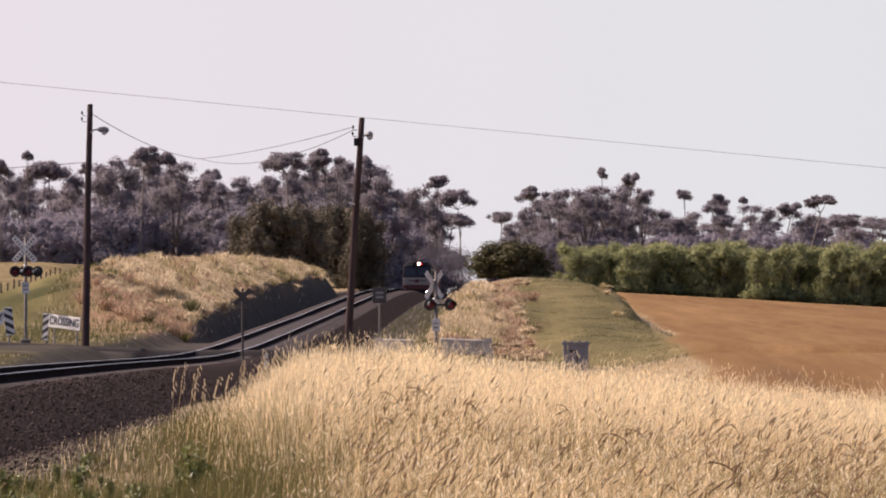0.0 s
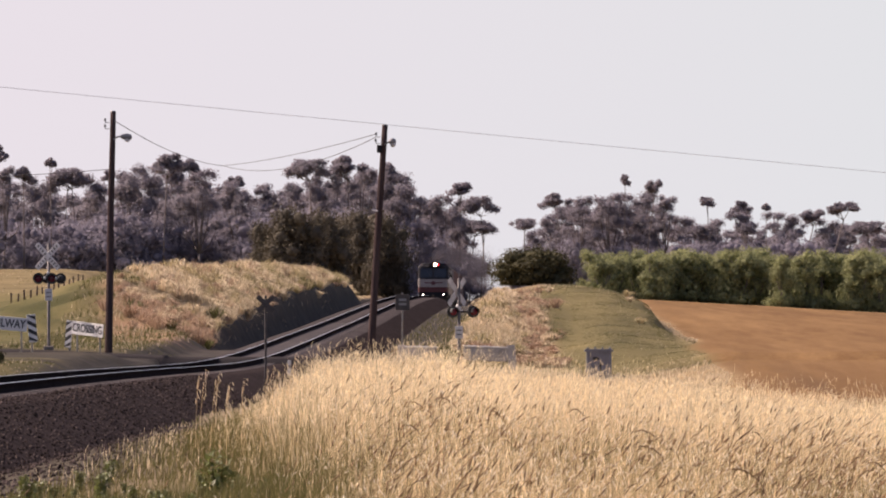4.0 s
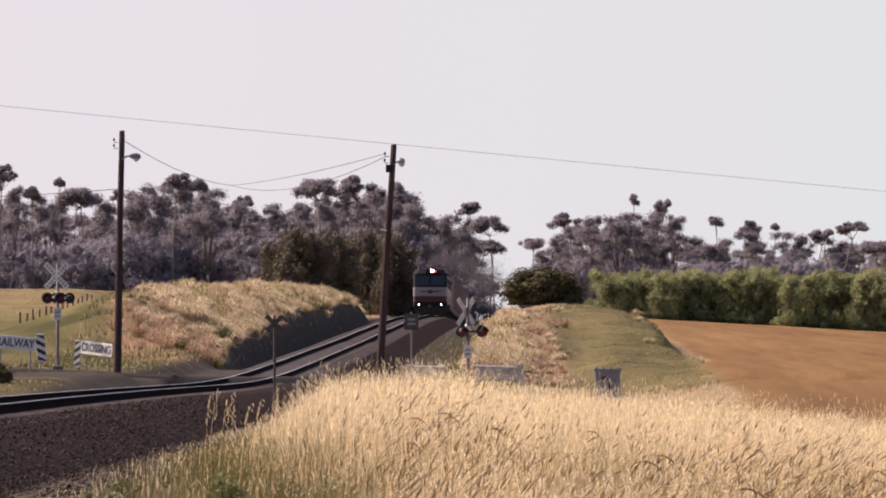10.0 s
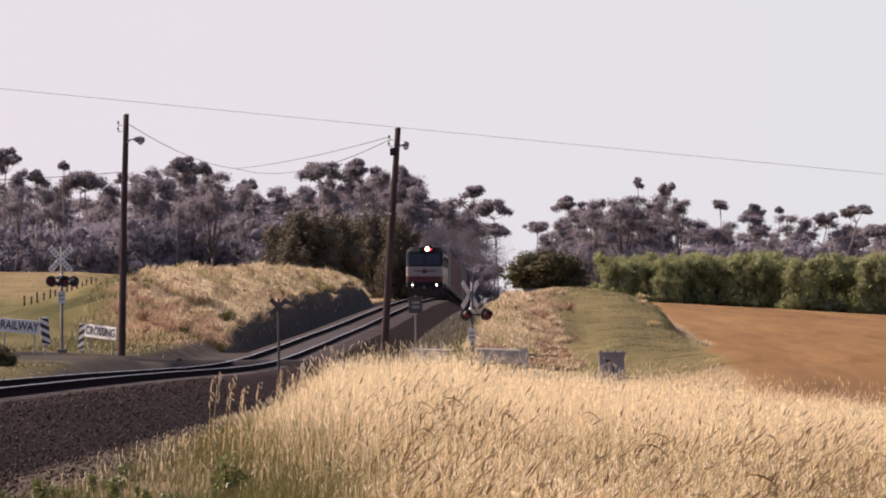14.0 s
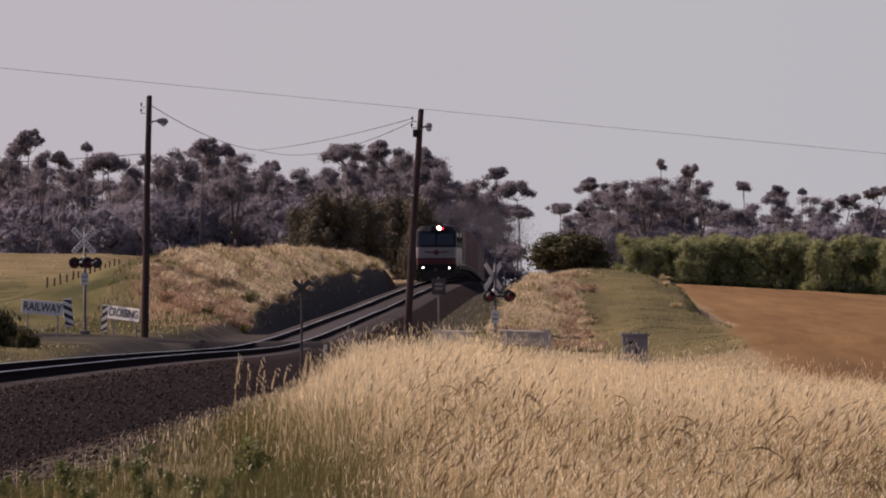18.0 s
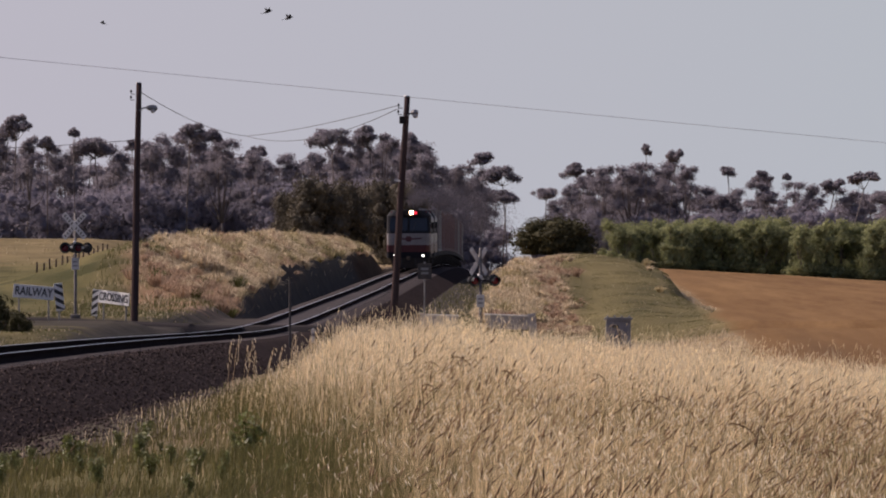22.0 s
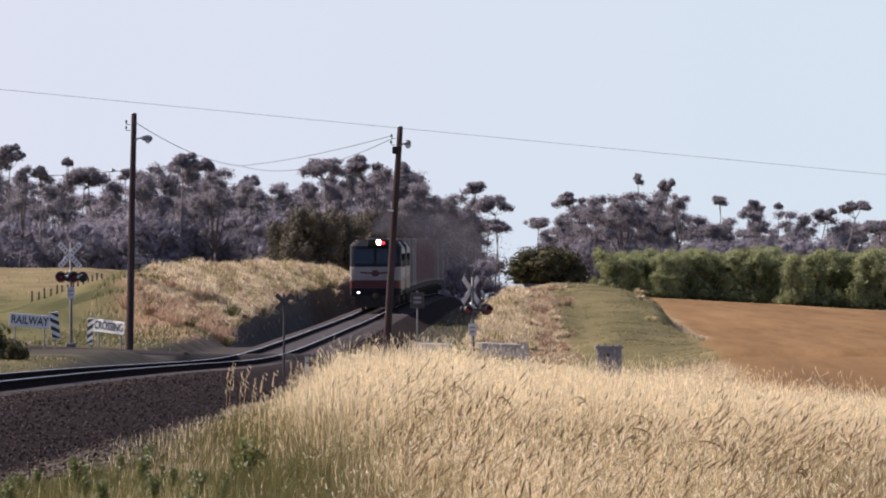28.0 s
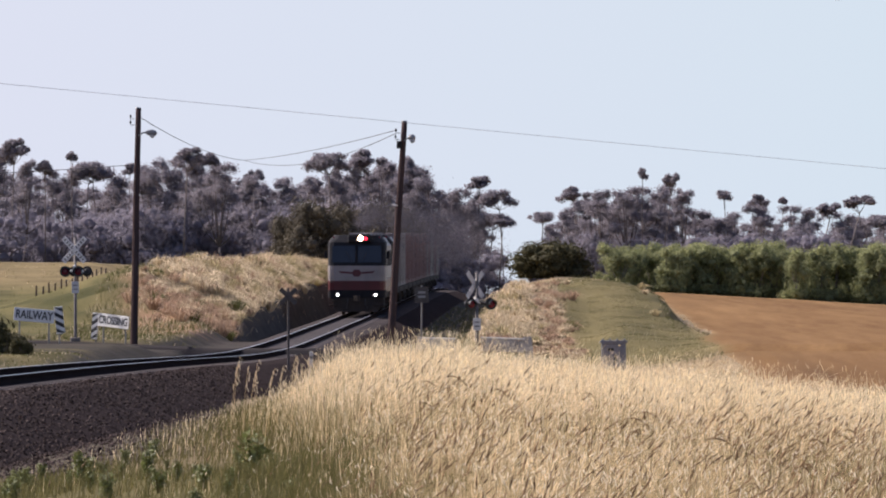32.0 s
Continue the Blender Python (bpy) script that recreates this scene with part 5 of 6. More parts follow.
def build_tussocks():
    """The heavy tussocks on the bank beside the cutting and on the shoulder across the line."""
    rng = np.random.default_rng(19)
    grass = thing("bank_tussocks", pose(0, 0, 0), "heavy golden grass tussocks hanging over the cutting", "grass", kind="stuff")
    n = 6500
    y = 472 + 425 * rng.random(n) ** 1.25
    x = rng.uniform(-17.0, -5.0, n)
    s = x - line_x(y)
    g, so, f, dk = zones(x, y)
    toe = 474 + 2.2 * np.clip(x + 14, 0, 7)
    lip = np.interp(y, [470, 505, 545, 620, 900], [3.6, 3.9, 3.95, 4.0, 4.0])
    lump = 0.5 + 0.5 * wobble(x, y * 0.25, 1.1, 4.0)
    lip = lip - 0.4 * rng.random(n) ** 6 + 0.2 * wobble(x, y * 0.2, 1.3, 8.0)
    keep = (-s > lip) & (y - toe > 0) & (g < 0.45 + 0.3 * (rng.random(n) < 0.2)) & (rng.random(n) < 0.25 + 0.75 * lump) & ((-s < 8.5) | (y < 560)) & (rng.random(n) < 1 - 0.6 * so)
    x, y, g, so, lump, toe = x[keep], y[keep], g[keep], so[keep], lump[keep], toe[keep]
    size = (0.38 + 0.5 * lump) * rng.uniform(0.7, 1.25, len(x)) * (1 - 0.35 * so) * np.where(g > 0.5, 0.55, 1.0)
    pick = rng.random(len(x))
    green = pick < 0.04 + 0.75 * g
    ruddy = ~green & (pick > 0.86 - 0.72 * (1 - step(18, 40, y - toe)))
    # the shoulder: a golden brow above the cutting, a ruddy shaggy slope beside it
    m = 2200
    xb, yb = np.where(rng.random(m) < 0.997, rng.uniform(0.3, 6.0, m), rng.uniform(8.4, 9.2, m)), 428 + 120 * rng.random(m) ** 1.5
    lb = 0.5 + 0.5 * wobble(xb, yb * 0.25, 0.9, 1.0)
    kb = (xb - line_x(yb) > 7.3 + 0.3 * wobble(yb, xb, 5.0)) & (rng.random(m) < 0.2 + 0.8 * lb) & ((rng.random(m) > step(3.6, 5.6, xb + 0.5 * wobble(xb, yb * 0.3, 1.0, 2.0))) | ((xb > 8.4) & (yb > 470)))
    xb, yb, lb = xb[kb], yb[kb], lb[kb]
    brow = ((xb < 3.5 + 0.5 * wobble(yb, xb, 3.0)) & (yb > 437)) | (xb > 7)
    sb = (0.22 + 0.36 * lb) * np.where(brow, 1.35, 0.8) * rng.uniform(0.7, 1.2, len(xb))
    gb = ~brow & (rng.random(len(xb)) < 0.12)
    x, y, size = np.concatenate([x, xb]), np.concatenate([y, yb]), np.concatenate([size, sb])
    green, ruddy = np.concatenate([green, gb]), np.concatenate([ruddy, ~brow & ~gb & (rng.random(len(xb)) < 0.75)])
    olive = ~green & ~ruddy & (rng.random(len(x)) < 0.08 + 0.7 * step(0.1, 0.9, wobble(x * 1.0, y * 0.12, 1.5, 2.0)) + 0.35 * step(600, 760, y))
    for name, sel, mat in (("golden_tussocks", ~green & ~ruddy & ~olive, TUSSOCK), ("olive_tussocks", olive, TUSSOCK_OLIVE), ("ruddy_tussocks", ruddy, TUSSOCK_RUDDY), ("green_tussocks", green, TUSSOCK_GREEN)):
        v, t = tussock_blades(rng, x[sel], y[sel], size[sel], 60)
        part(name, fast_mesh(name, v, t, mat), None, grass)


build_tussocks()
build_far_grass()


def build_stones():
    rng = np.random.default_rng(3)
    n = 32000
    y = 95 + 205 * rng.random(n) ** 1.5
    s = rng.uniform(1.3, 6.4, n)
    ok = (s < 3.5) | (rng.random(n) < 0.35 - 0.1 * (s - 3.5))
    y, s = y[ok], s[ok]
    n = len(y)
    x = line_x(y) + s
    zb = line_z(y) + np.interp(s, [0, 1.7, 1.95, 3.1, 3.5], [-0.19, -0.19, -0.26, -0.85, -1.05])
    z = np.maximum(zb, land_z(x, y))
    r = rng.uniform(0.012, 0.036, n)
    base = np.array([(1, 0, 0), (-1, 0, 0), (0, 1, 0), (0, -1, 0), (0, 0, 1), (0, 0, -1)], float)
    v = base[None] * r[:, None, None] * rng.uniform(0.6, 1.3, (n, 6, 1)) + rng.normal(0, 0.008, (n, 6, 3)) + np.stack([x, y, z], 1)[:, None]
    k = np.arange(n)[:, None] * 6
    t = np.concatenate([k + f for f in ([0, 2, 4], [2, 1, 4], [1, 3, 4], [3, 0, 4], [2, 0, 5], [1, 2, 5], [3, 1, 5], [0, 3, 5])], 1).reshape(-1, 3)
    tagged(part("ballast_stones", fast_mesh("ballast_stones", v, t, STONE)), "loose dark crushed stones on the ballast shoulder", "ballast", kind="stuff")


build_stones()


def weed(x, y, h, label="dark green leafy weed at the ballast's edge", seed=1):
    rng = np.random.default_rng(seed)
    t = thing("weed", spot(x, y), label, "weed", "weeds at the ballast's edge")
    g, c, r = Geo(), [], []
    for k in range(5):
        e = (rng.normal(0, h * 0.14), rng.normal(0, h * 0.14), h * rng.uniform(0.65, 1.0))
        g.tube([(0, 0, -0.05), (e[0] * 0.4, e[1] * 0.4, e[2] * 0.5), e], [0.008, 0.006, 0.003], 5)
        for q in (0.35, 0.6, 0.85):
            c.append((e[0] * q, e[1] * q, e[2] * q))
            r.append((h * 0.16, h * 0.16, h * 0.16))
    part("stem", g, GREEN_BLADE, t)
    v, f = leaf_cloud(rng, c, r, 300, h * 0.055)
    part("foliage", fast_mesh("foliage", v, f, WEED_LEAF), None, t)


for k in range(44):
    q = random.Random(700 + k)
    y = q.uniform(82, 110)
    x = edge_x(y) + q.uniform(-2.9, 0.5)
    h = q.uniform(0.09, 0.24) * (1.35 if k % 7 == 0 else 1)
    weed(x, y, h, "small yellow-green leafy weed at the ballast's edge", 20 + k)
for x, y, h in ((-3.45, 128, 0.09), (-3.2, 124, 0.08), (-3.7, 137, 0.07), (-2.75, 121, 0.1)):
    weed(x, y, h, "tiny green weed on bare stony ground", seed=int(y))
for x, y, h in ((-1.70, 98, 0.50), (-2.62, 97, 0.34)):
    weed(x, y, h, "taller dark green weed among dry grass", seed=int(y * 3 + h * 10))


def oat_stalk(seed, h):
    """A tall wild oat: a bowed stem and a loose head of hanging spikelets."""
    rng = np.random.default_rng(seed)
    t = thing("wild_oat", pose(0, 0, 0), "tall pale wild oat stalk with drooping spikelets", "grass stalk", "wild oats standing above the grass")
    top = Vector((0.07 * h, 0, h))
    stem = [Vector((0, 0, -0.03)), Vector((0.01, 0, h * 0.5)), Vector((0.03 * h, 0, h * 0.8)), top]
    part("stem", Geo().tube(stem, [0.0015, 0.0013, 0.001, 0.0006], 5), STRAW_PALE, t)
    for k in range(16):
        q = 0.66 + 0.34 * k / 15
        p = stem[1].lerp(stem[2], (q - 0.5) / 0.3) if q < 0.8 else stem[2].lerp(top, (q - 0.8) / 0.2)
        a = rng.uniform(0, 2 * math.pi)
        o = p + Vector((math.cos(a) * 0.03 + 0.012, math.sin(a) * 0.03, 0.012)) * (1.25 - q * 0.7)
        e = o + Vector((0.01, 0, -rng.uniform(0.025, 0.04)))
        part("spikelet", Geo().tube([p, o, o.lerp(e, 0.4), e], [0.0006, 0.0008, 0.0036, 0.0006], 5), OAT, t)
    return t


OATS = []
for k in range(34):
    q = random.Random(300 + k)
    y = q.uniform(96, 160)
    x = edge_x(y) + q.choice((q.uniform(-0.3, 0.6), q.uniform(0.0, 1.9), q.uniform(0.5, 8.0)))
    ob = oat_stalk(400 + k, q.uniform(0.62, 0.95)) if k < 5 else copy_thing(OATS[k % 5][0], pose(0, 0, 0))
    m = spot(x, y) @ pose(0, 0, 0, 0, 0, q.uniform(-60, 60)) @ Matrix.Scale(q.uniform(0.9, 1.2), 4)
    ob.matrix_basis = m
    OATS.append((ob, m.to_translation(), q.uniform(-60, 60), q.uniform(0, 6.28), q.uniform(2.0, 4.0)))
# a clump of them stands out from the meadow's edge, with a few stragglers
for k in range(5):
    q = random.Random(340 + k)
    x, y = (q.gauss(-2.32, 0.09), q.uniform(126, 134)) if k < 4 else (q.uniform(-2.85, -1.6), q.uniform(122, 134))
    ob = copy_thing(OATS[k % 5][0], pose(0, 0, 0))
    m = spot(x, y) @ pose(0, 0, 0, 0, 0, q.uniform(-60, 60))
    ob.matrix_basis = m
    OATS.append((ob, m.to_translation(), q.uniform(-60, 60), q.uniform(0, 6.28), q.uniform(2.0, 4.0)))


def reed_stalk(seed, h):
    """A tall grass stalk that arches over under a long brown head."""
    rng = np.random.default_rng(seed)
    t = thing("grass_stalk", pose(0, 0, 0), "tall dry grass stalk arching under a long brown head", "grass stalk", "arching stalks above the meadow")
    reach = h * rng.uniform(0.12, 0.35)
    at = [Vector((reach * (k / 6) ** 2.4, 0, h * (1 - (1 - k / 6) ** 1.35))) for k in range(7)]
    part("stem", Geo().tube(at, [0.0022, 0.0021, 0.002, 0.0018, 0.0016, 0.0014, 0.001], 5), STRAW, t)
    n = at[-1]
    tip = [n + Vector((reach * 0.16 * k, 0, 0.018 * k - 0.006 * k * k)) for k in range(6)]
    part("seed_head", Geo().tube(tip, [0.001, 0.0042, 0.005, 0.0046, 0.0034, 0.0008], 6), BROWN_HEAD, t, "long brown seed head", smooth=True)
    return t


REEDS = []
for k in range(22):
    q = random.Random(900 + k)
    y = q.uniform(62, 96)
    x = q.uniform(0.2, 0.038 * y) if k < 16 else q.uniform(-0.8, 0.3)
    ob = reed_stalk(950 + k, q.uniform(0.68, 0.92)) if k < 4 else copy_thing(REEDS[k % 4], pose(0, 0, 0))
    m = spot(x, y) @ pose(0, 0, 0, 0, 0, q.uniform(-35, 35)) @ Matrix.Scale(q.uniform(0.9, 1.12), 4)
    ob.matrix_basis = m
    REEDS.append(ob)
    OATS.append((ob, m.to_translation(), q.uniform(-35, 35), q.uniform(0, 6.28), q.uniform(1.5, 3.0)))


# ---- the train ----
def wheelset(parent, y, r=0.46):
    w = part("wheelset", Geo().tube([(-0.72, y, r), (0.72, y, r)], 0.08, 8), UNDER_STEEL, parent)
    for s in (-1, 1):
        part("wheel", Geo().tube([(s * 0.68, y, r), (s * 0.72, y, r), (s * 0.80, y, r)], [r + 0.03, r, r], 18), UNDER_STEEL, w)


def bogie(parent, y, axles):
    b = part("bogie", Geo().box((-1.0, y, 0.62), (0.14, 1.9 * len(axles) - 0.6, 0.26), 0.04).box((1.0, y, 0.62), (0.14, 1.9 * len(axles) - 0.6, 0.26), 0.04).box((0, y, 0.66), (1.9, 0.4, 0.24), 0.03), UNDER_STEEL, parent)
    for a in axles:
        for s in (-1, 1):
            part("axle_box", Geo().box((s * 1.02, y + a, 0.46), (0.2, 0.32, 0.32), 0.04), UNDER_STEEL, b)
    for a in axles:
        wheelset(parent, y + a)


def locomotive(lit, label):
    """A flat-fronted cab locomotive; its front stands at y = 0 and faces -y, with the rails at z = 0."""
    t = thing("locomotive", pose(0, 0, 0), label, "locomotive")
    L, hw = 22.0, 1.48
    # cab shell in bands, each with the slightly raked and rounded nose
    def band(z0, z1, y0, y1, w0=hw, w1=hw, back=5.2, nose=0.28):
        g, ring = Geo(), []
        for z, y, w in ((z0, y0, w0), (z1, y1, w1)):
            ring.append([(-w, back, z), (-w, y + nose, z), (-w + 0.10, y + 0.09, z), (-w + 0.3, y, z), (w - 0.3, y, z), (w - 0.10, y + 0.09, z), (w, y + nose, z), (w, back, z)])
        pts = ring[0] + ring[1]
        faces = [(i, (i + 1) % 8, 8 + (i + 1) % 8, 8 + i) for i in range(8)] + [tuple(range(7, -1, -1)), tuple(range(8, 16))]
        return g.add(pts, faces)
    part("nose_skirt", band(1.28, 1.76, 0.03, 0.0), LOCO_RED, t, "dark red lower nose")
    part("nose_apron", band(0.90, 1.28, 0.06, 0.03), LOCO_BLACK, t, "black apron below the red band")
    part("nose", band(1.76, 2.54, 0.0, 0.02), LOCO_WHITE, t, "white nose band")
    wn_ = part("windscreen_surround", band(2.54, 3.74, 0.02, 0.34), LOCO_BLACK, t, "black windscreen surround")
    part("cab_roof", band(3.74, 4.1, 0.34, 0.75, hw, hw - 0.3), LOCO_BLACK, t)
    for s in (-1, 1):
        q = [(s * 0.07, -0.022 + 0.02 + 0.03, 2.70), (s * 1.28, 0.05, 2.70), (s * 1.25, 0.262, 3.56), (s * 0.07, 0.242, 3.56)]
        pane = Geo().add([(a, b - 0.012, c) for a, b, c in q] + [(a, b + 0.06, c) for a, b, c in q], [(0, 1, 2, 3), (7, 6, 5, 4), (0, 4, 5, 1), (1, 5, 6, 2), (2, 6, 7, 3), (3, 7, 4, 0)])
        part("windscreen", pane, LOCO_GLASS, wn_)
        part("wiper", Geo().tube([(s * 0.25, 0.0, 2.72), (s * 0.55, 0.13, 3.3)], 0.012, 5), BLACK_PAINT, wn_)
        part("side_window", Geo().box((s * 1.482, 2.2, 3.0), (0.02, 1.1, 0.75), 0.01), LOCO_GLASS, t)
        part("side_door", Geo().box((s * 1.485, 4.2, 2.35), (0.02, 0.75, 2.0), 0.01), LOCO_WHITE, t)
        dl = part("ditch_light", Geo().tube([(s * 0.97, 0.1, 1.04), (s * 0.97, -0.02, 1.04)], [0.15, 0.14], 16), LOCO_BLACK, t)
        part("ditch_lens", Geo().tube([(s * 0.97, -0.02, 1.04), (s * 0.97, -0.035, 1.04)], [0.06, 0.052], 16), DITCH_LAMP if lit else LOCO_GLASS, dl, "bright white lamp" if lit else "")
        part("marker_light", Geo().tube([(s * 1.18, 0.2, 4.0), (s * 1.18, 0.12, 4.0)], 0.05, 10), RED_LENS, t)
        part("mirror", Geo().box((s * 1.6, 0.9, 3.1), (0.14, 0.06, 0.4), 0.02), LOCO_BLACK, t)
        part("grab_rail", Geo().tube([(s * 1.3, 0.0, 1.7), (s * 1.3, -0.06, 1.9), (s * 1.3, -0.06, 2.4), (s * 1.3, 0.02, 2.5)], 0.018, 6), GREY_METAL, t)
        part("buffer_step", Geo().box((s * 1.15, 0.12, 0.5), (0.55, 0.3, 0.08), 0.02).box((s * 1.15, 0.12, 0.75), (0.55, 0.24, 0.05), 0.02), UNDER_STEEL, t)
    # emblem: a red lozenge with wings
    em = part("emblem", Geo().prism([(-0.26, 2.16), (-0.13, 2.34), (0.13, 2.34), (0.26, 2.16), (0.13, 1.98), (-0.13, 1.98)], 1, -0.012, 0.03), LOCO_RED, t, "dark red emblem with wings")
    for s in (-1, 1):
        part("emblem_wing", Geo().prism([(s * 0.24, 2.12), (s * 0.24, 2.22), (s * 0.95, 2.26), (s * 0.8, 2.15)], 1, -0.010, 0.03), LOCO_RED, em)
    part("headlight_box", Geo().box((0.15, 0.36, 3.93), (1.2, 0.5, 0.40), 0.05), LOCO_BLACK, t)
    part("headlight", Geo().tube([(0.2, 0.12, 3.95), (0.2, 0.085, 3.95), (0.2, 0.07, 3.95)], [0.135, 0.125, 0.07], 20), HEAD_LAMP if lit else LOCO_GLASS, t, "glaring headlight" if lit else "")
    if lit:
        part("red_marker", Geo().tube([(0.47, 0.12, 3.93), (0.47, 0.09, 3.93)], 0.09, 12), RED_LAMP, t, "small red marker light")
    part("horn", Geo().tube([(0.75, 0.9, 4.14), (0.75, 0.55, 4.16)], [0.03, 0.08], 8).tube([(0.92, 0.9, 4.14), (0.92, 0.6, 4.16)], [0.03, 0.08], 8), GREY_METAL, t)
    # frame, pilot and coupler
    part("frame", Geo().box((0, L / 2, 0.98), (2.7, L - 0.3, 0.3), 0.04), UNDER_STEEL, t)
    part("pilot", Geo().add([(-1.25, 0.1, 0.9), (1.25, 0.1, 0.9), (1.1, -0.02, 0.18), (-1.1, -0.02, 0.18), (-1.25, 0.4, 0.9), (1.25, 0.4, 0.9), (1.1, 0.3, 0.18), (-1.1, 0.3, 0.18)],
                           [(0, 1, 2, 3), (4, 5, 6, 7), (0, 1, 5, 4), (3, 2, 6, 7), (0, 3, 7, 4), (1, 2, 6, 5)]), UNDER_STEEL, t)
    cp = part("coupler", Geo().box((0, -0.3, 0.86), (0.26, 0.6, 0.28), 0.04), UNDER_STEEL, t)
    part("knuckle", Geo().tube([(0.08, -0.62, 0.72), (0.08, -0.62, 1.0)], 0.12, 10), UNDER_STEEL, cp)
    for s in (-0.45, 0.45):
        part("air_hose", Geo().tube([(s, -0.02, 0.85), (s, -0.12, 0.6), (s * 1.1, -0.14, 0.42), (s * 1.2, -0.06, 0.36)], 0.03, 6), BLACK_PAINT, t)
    # engine hood and radiators
    part("hood_lower", Geo().box((0, 13.4, 1.5), (2.92, 16.2, 0.76), 0.05), LOCO_RED, t)
    hd = part("hood", Geo().prism([(-1.46, 1.9), (1.46, 1.9), (1.46, 3.55), (1.15, 3.98), (-1.15, 3.98), (-1.46, 3.55)], 1, 5.25, 21.5), LOCO_WHITE, t, "white engine hood")
    for k in range(7):
        for s in (-1, 1):
            part("grille", Geo().box((s * 1.465, 7.0 + 2.0 * k, 2.9), (0.03, 1.4, 0.8), 0.01), LOCO_BLACK, hd)
    part("exhaust_stack", Geo().box((0, 11.0, 4.05), (0.6, 1.0, 0.22), 0.03), LOCO_BLACK, t)
    for k in range(3):
        part("roof_fan", Geo().tube([(0, 16.0 + 1.7 * k, 3.96), (0, 16.0 + 1.7 * k, 4.08)], 0.7, 20), LOCO_BLACK, t)
    part("fuel_tank", Geo().box((0, 11.0, 0.6), (2.5, 4.6, 0.7), 0.12), UNDER_STEEL, t)
    bogie(t, 3.6, (-1.85, 0.0, 1.85))
    bogie(t, 18.2, (-1.85, 0.0, 1.85))
    return t


def freight_wagon(skins, label):
    """A flat wagon with two containers; front at y = 0, rails at z = 0, 19.4 m long."""
    t = thing("container_wagon", pose(0, 0, 0), label, "freight wagon", "container wagons of the train")
    L = 19.4
    part("deck", Geo().box((0, L / 2, 1.0), (2.5, L - 1.0, 0.2), 0.03).box((0, L / 2, 0.78), (0.5, L - 3.0, 0.36), 0.04), UNDER_STEEL, t)
    for s in (-1, 1):
        part("side_sill", Geo().box((s * 1.24, L / 2, 0.96), (0.1, L - 1.2, 0.3), 0.02), UNDER_STEEL, t)
    part("coupler", Geo().box((0, 0.1, 0.86), (0.22, 1.0, 0.26), 0.03).box((0, L - 0.1, 0.86), (0.22, 1.0, 0.26), 0.03), UNDER_STEEL, t)
    for y0, mat in zip((0.45, 9.75), skins):
        n, length, top = 22, 9.2, 4.18
        c = part("container", Geo().box((0, y0 + length / 2, (1.12 + top) / 2), (2.42, length - 0.06, top - 1.14), 0.02), mat, t)
        for s in (-1, 1):
            g = Geo()
            for k in range(n):
                g.box((s * 1.215, y0 + 0.3 + k * (length - 0.6) / (n - 1), (1.25 + top) / 2), (0.05, 0.2, top - 1.5), 0.018)
            part("corrugation", g, mat, c)
            part("top_rail", Geo().box((s * 1.2, y0 + length / 2, top - 0.04), (0.08, length, 0.1), 0.015), mat, c)
            part("bottom_rail", Geo().box((s * 1.2, y0 + length / 2, 1.2), (0.08, length, 0.14), 0.015), mat, c)
            for q in (0.06, length - 0.06):
                part("corner_post", Geo().box((s * 1.19, y0 + q, (1.12 + top) / 2), (0.12, 0.14, top - 1.12), 0.02), mat, c)
        for k in range(4):
            part("locking_bar", Geo().tube([(-0.75 + 0.5 * k, y0 - 0.015, 1.3), (-0.75 + 0.5 * k, y0 - 0.015, top - 0.15)], 0.02, 6), GREY_METAL, c)
    bogie(t, 2.6, (-0.9, 0.9))
    bogie(t, L - 2.6, (-0.9, 0.9))
    return t


def bird(label="small dark bird in flight over the field", plumage=BLACK_PAINT):
    t = thing("bird", pose(0, 0, 0), label, "bird", "birds over the field")
    part("body", Geo().tube([(-0.16, 0, 0.0), (-0.08, 0, 0.005), (0.02, 0, 0.01), (0.1, 0, 0.02), (0.15, 0, 0.015)], [0.012, 0.04, 0.05, 0.03, 0.006], 8), plumage, t, smooth=True)
    for s in (-1, 1):
        part("wing", Geo().prism([(0.05, 0.0), (0.06, s * 0.12), (0.0, s * 0.3), (-0.05, s * 0.14), (-0.05, 0.0)], 2, 0.015, 0.025), plumage, t).rotation_euler = (s * 0.45, 0, 0)
    part("tail", Geo().prism([(-0.14, -0.02), (-0.14, 0.02), (-0.27, 0.05), (-0.27, -0.05)], 2, -0.004, 0.006), plumage, t)
    return t


def exhaust_smoke():
    """A thin plume of soot that trails back and to the lee of the stack, in drifting puffs of fine flecks."""
    t = thing("exhaust_smoke", pose(0, 0, 0), "thin dark exhaust smoke drifting from the locomotive", "smoke", kind="stuff")
    rng = np.random.default_rng(77)
    for cx, cy, cz, r, n in ((0.2, 12.0, 4.8, 0.5, 2400), (0.6, 16.0, 5.2, 0.8, 4200), (1.8, 24.0, 5.0, 1.2, 7000), (3.0, 36.0, 4.7, 1.6, 9000), (4.0, 52.0, 4.3, 1.8, 9500), (4.6, 70.0, 3.7, 1.9, 8500), (4.4, 88.0, 3.6, 2.0, 7000)):
        c = np.array((cx, cy, cz)) + rng.normal(0, 0.5, (n, 3)) * r * [1.0, 3.0, 0.85]
        q = rng.normal(size=(n, 2, 3)) * rng.uniform(0.014, 0.04, (n, 1, 1))
        v = np.stack([c, c + q[:, 0], c + q[:, 1]], 1)
        part("puff", fast_mesh("puff", v, np.arange(3 * n), SOOT), None, t)
    return t


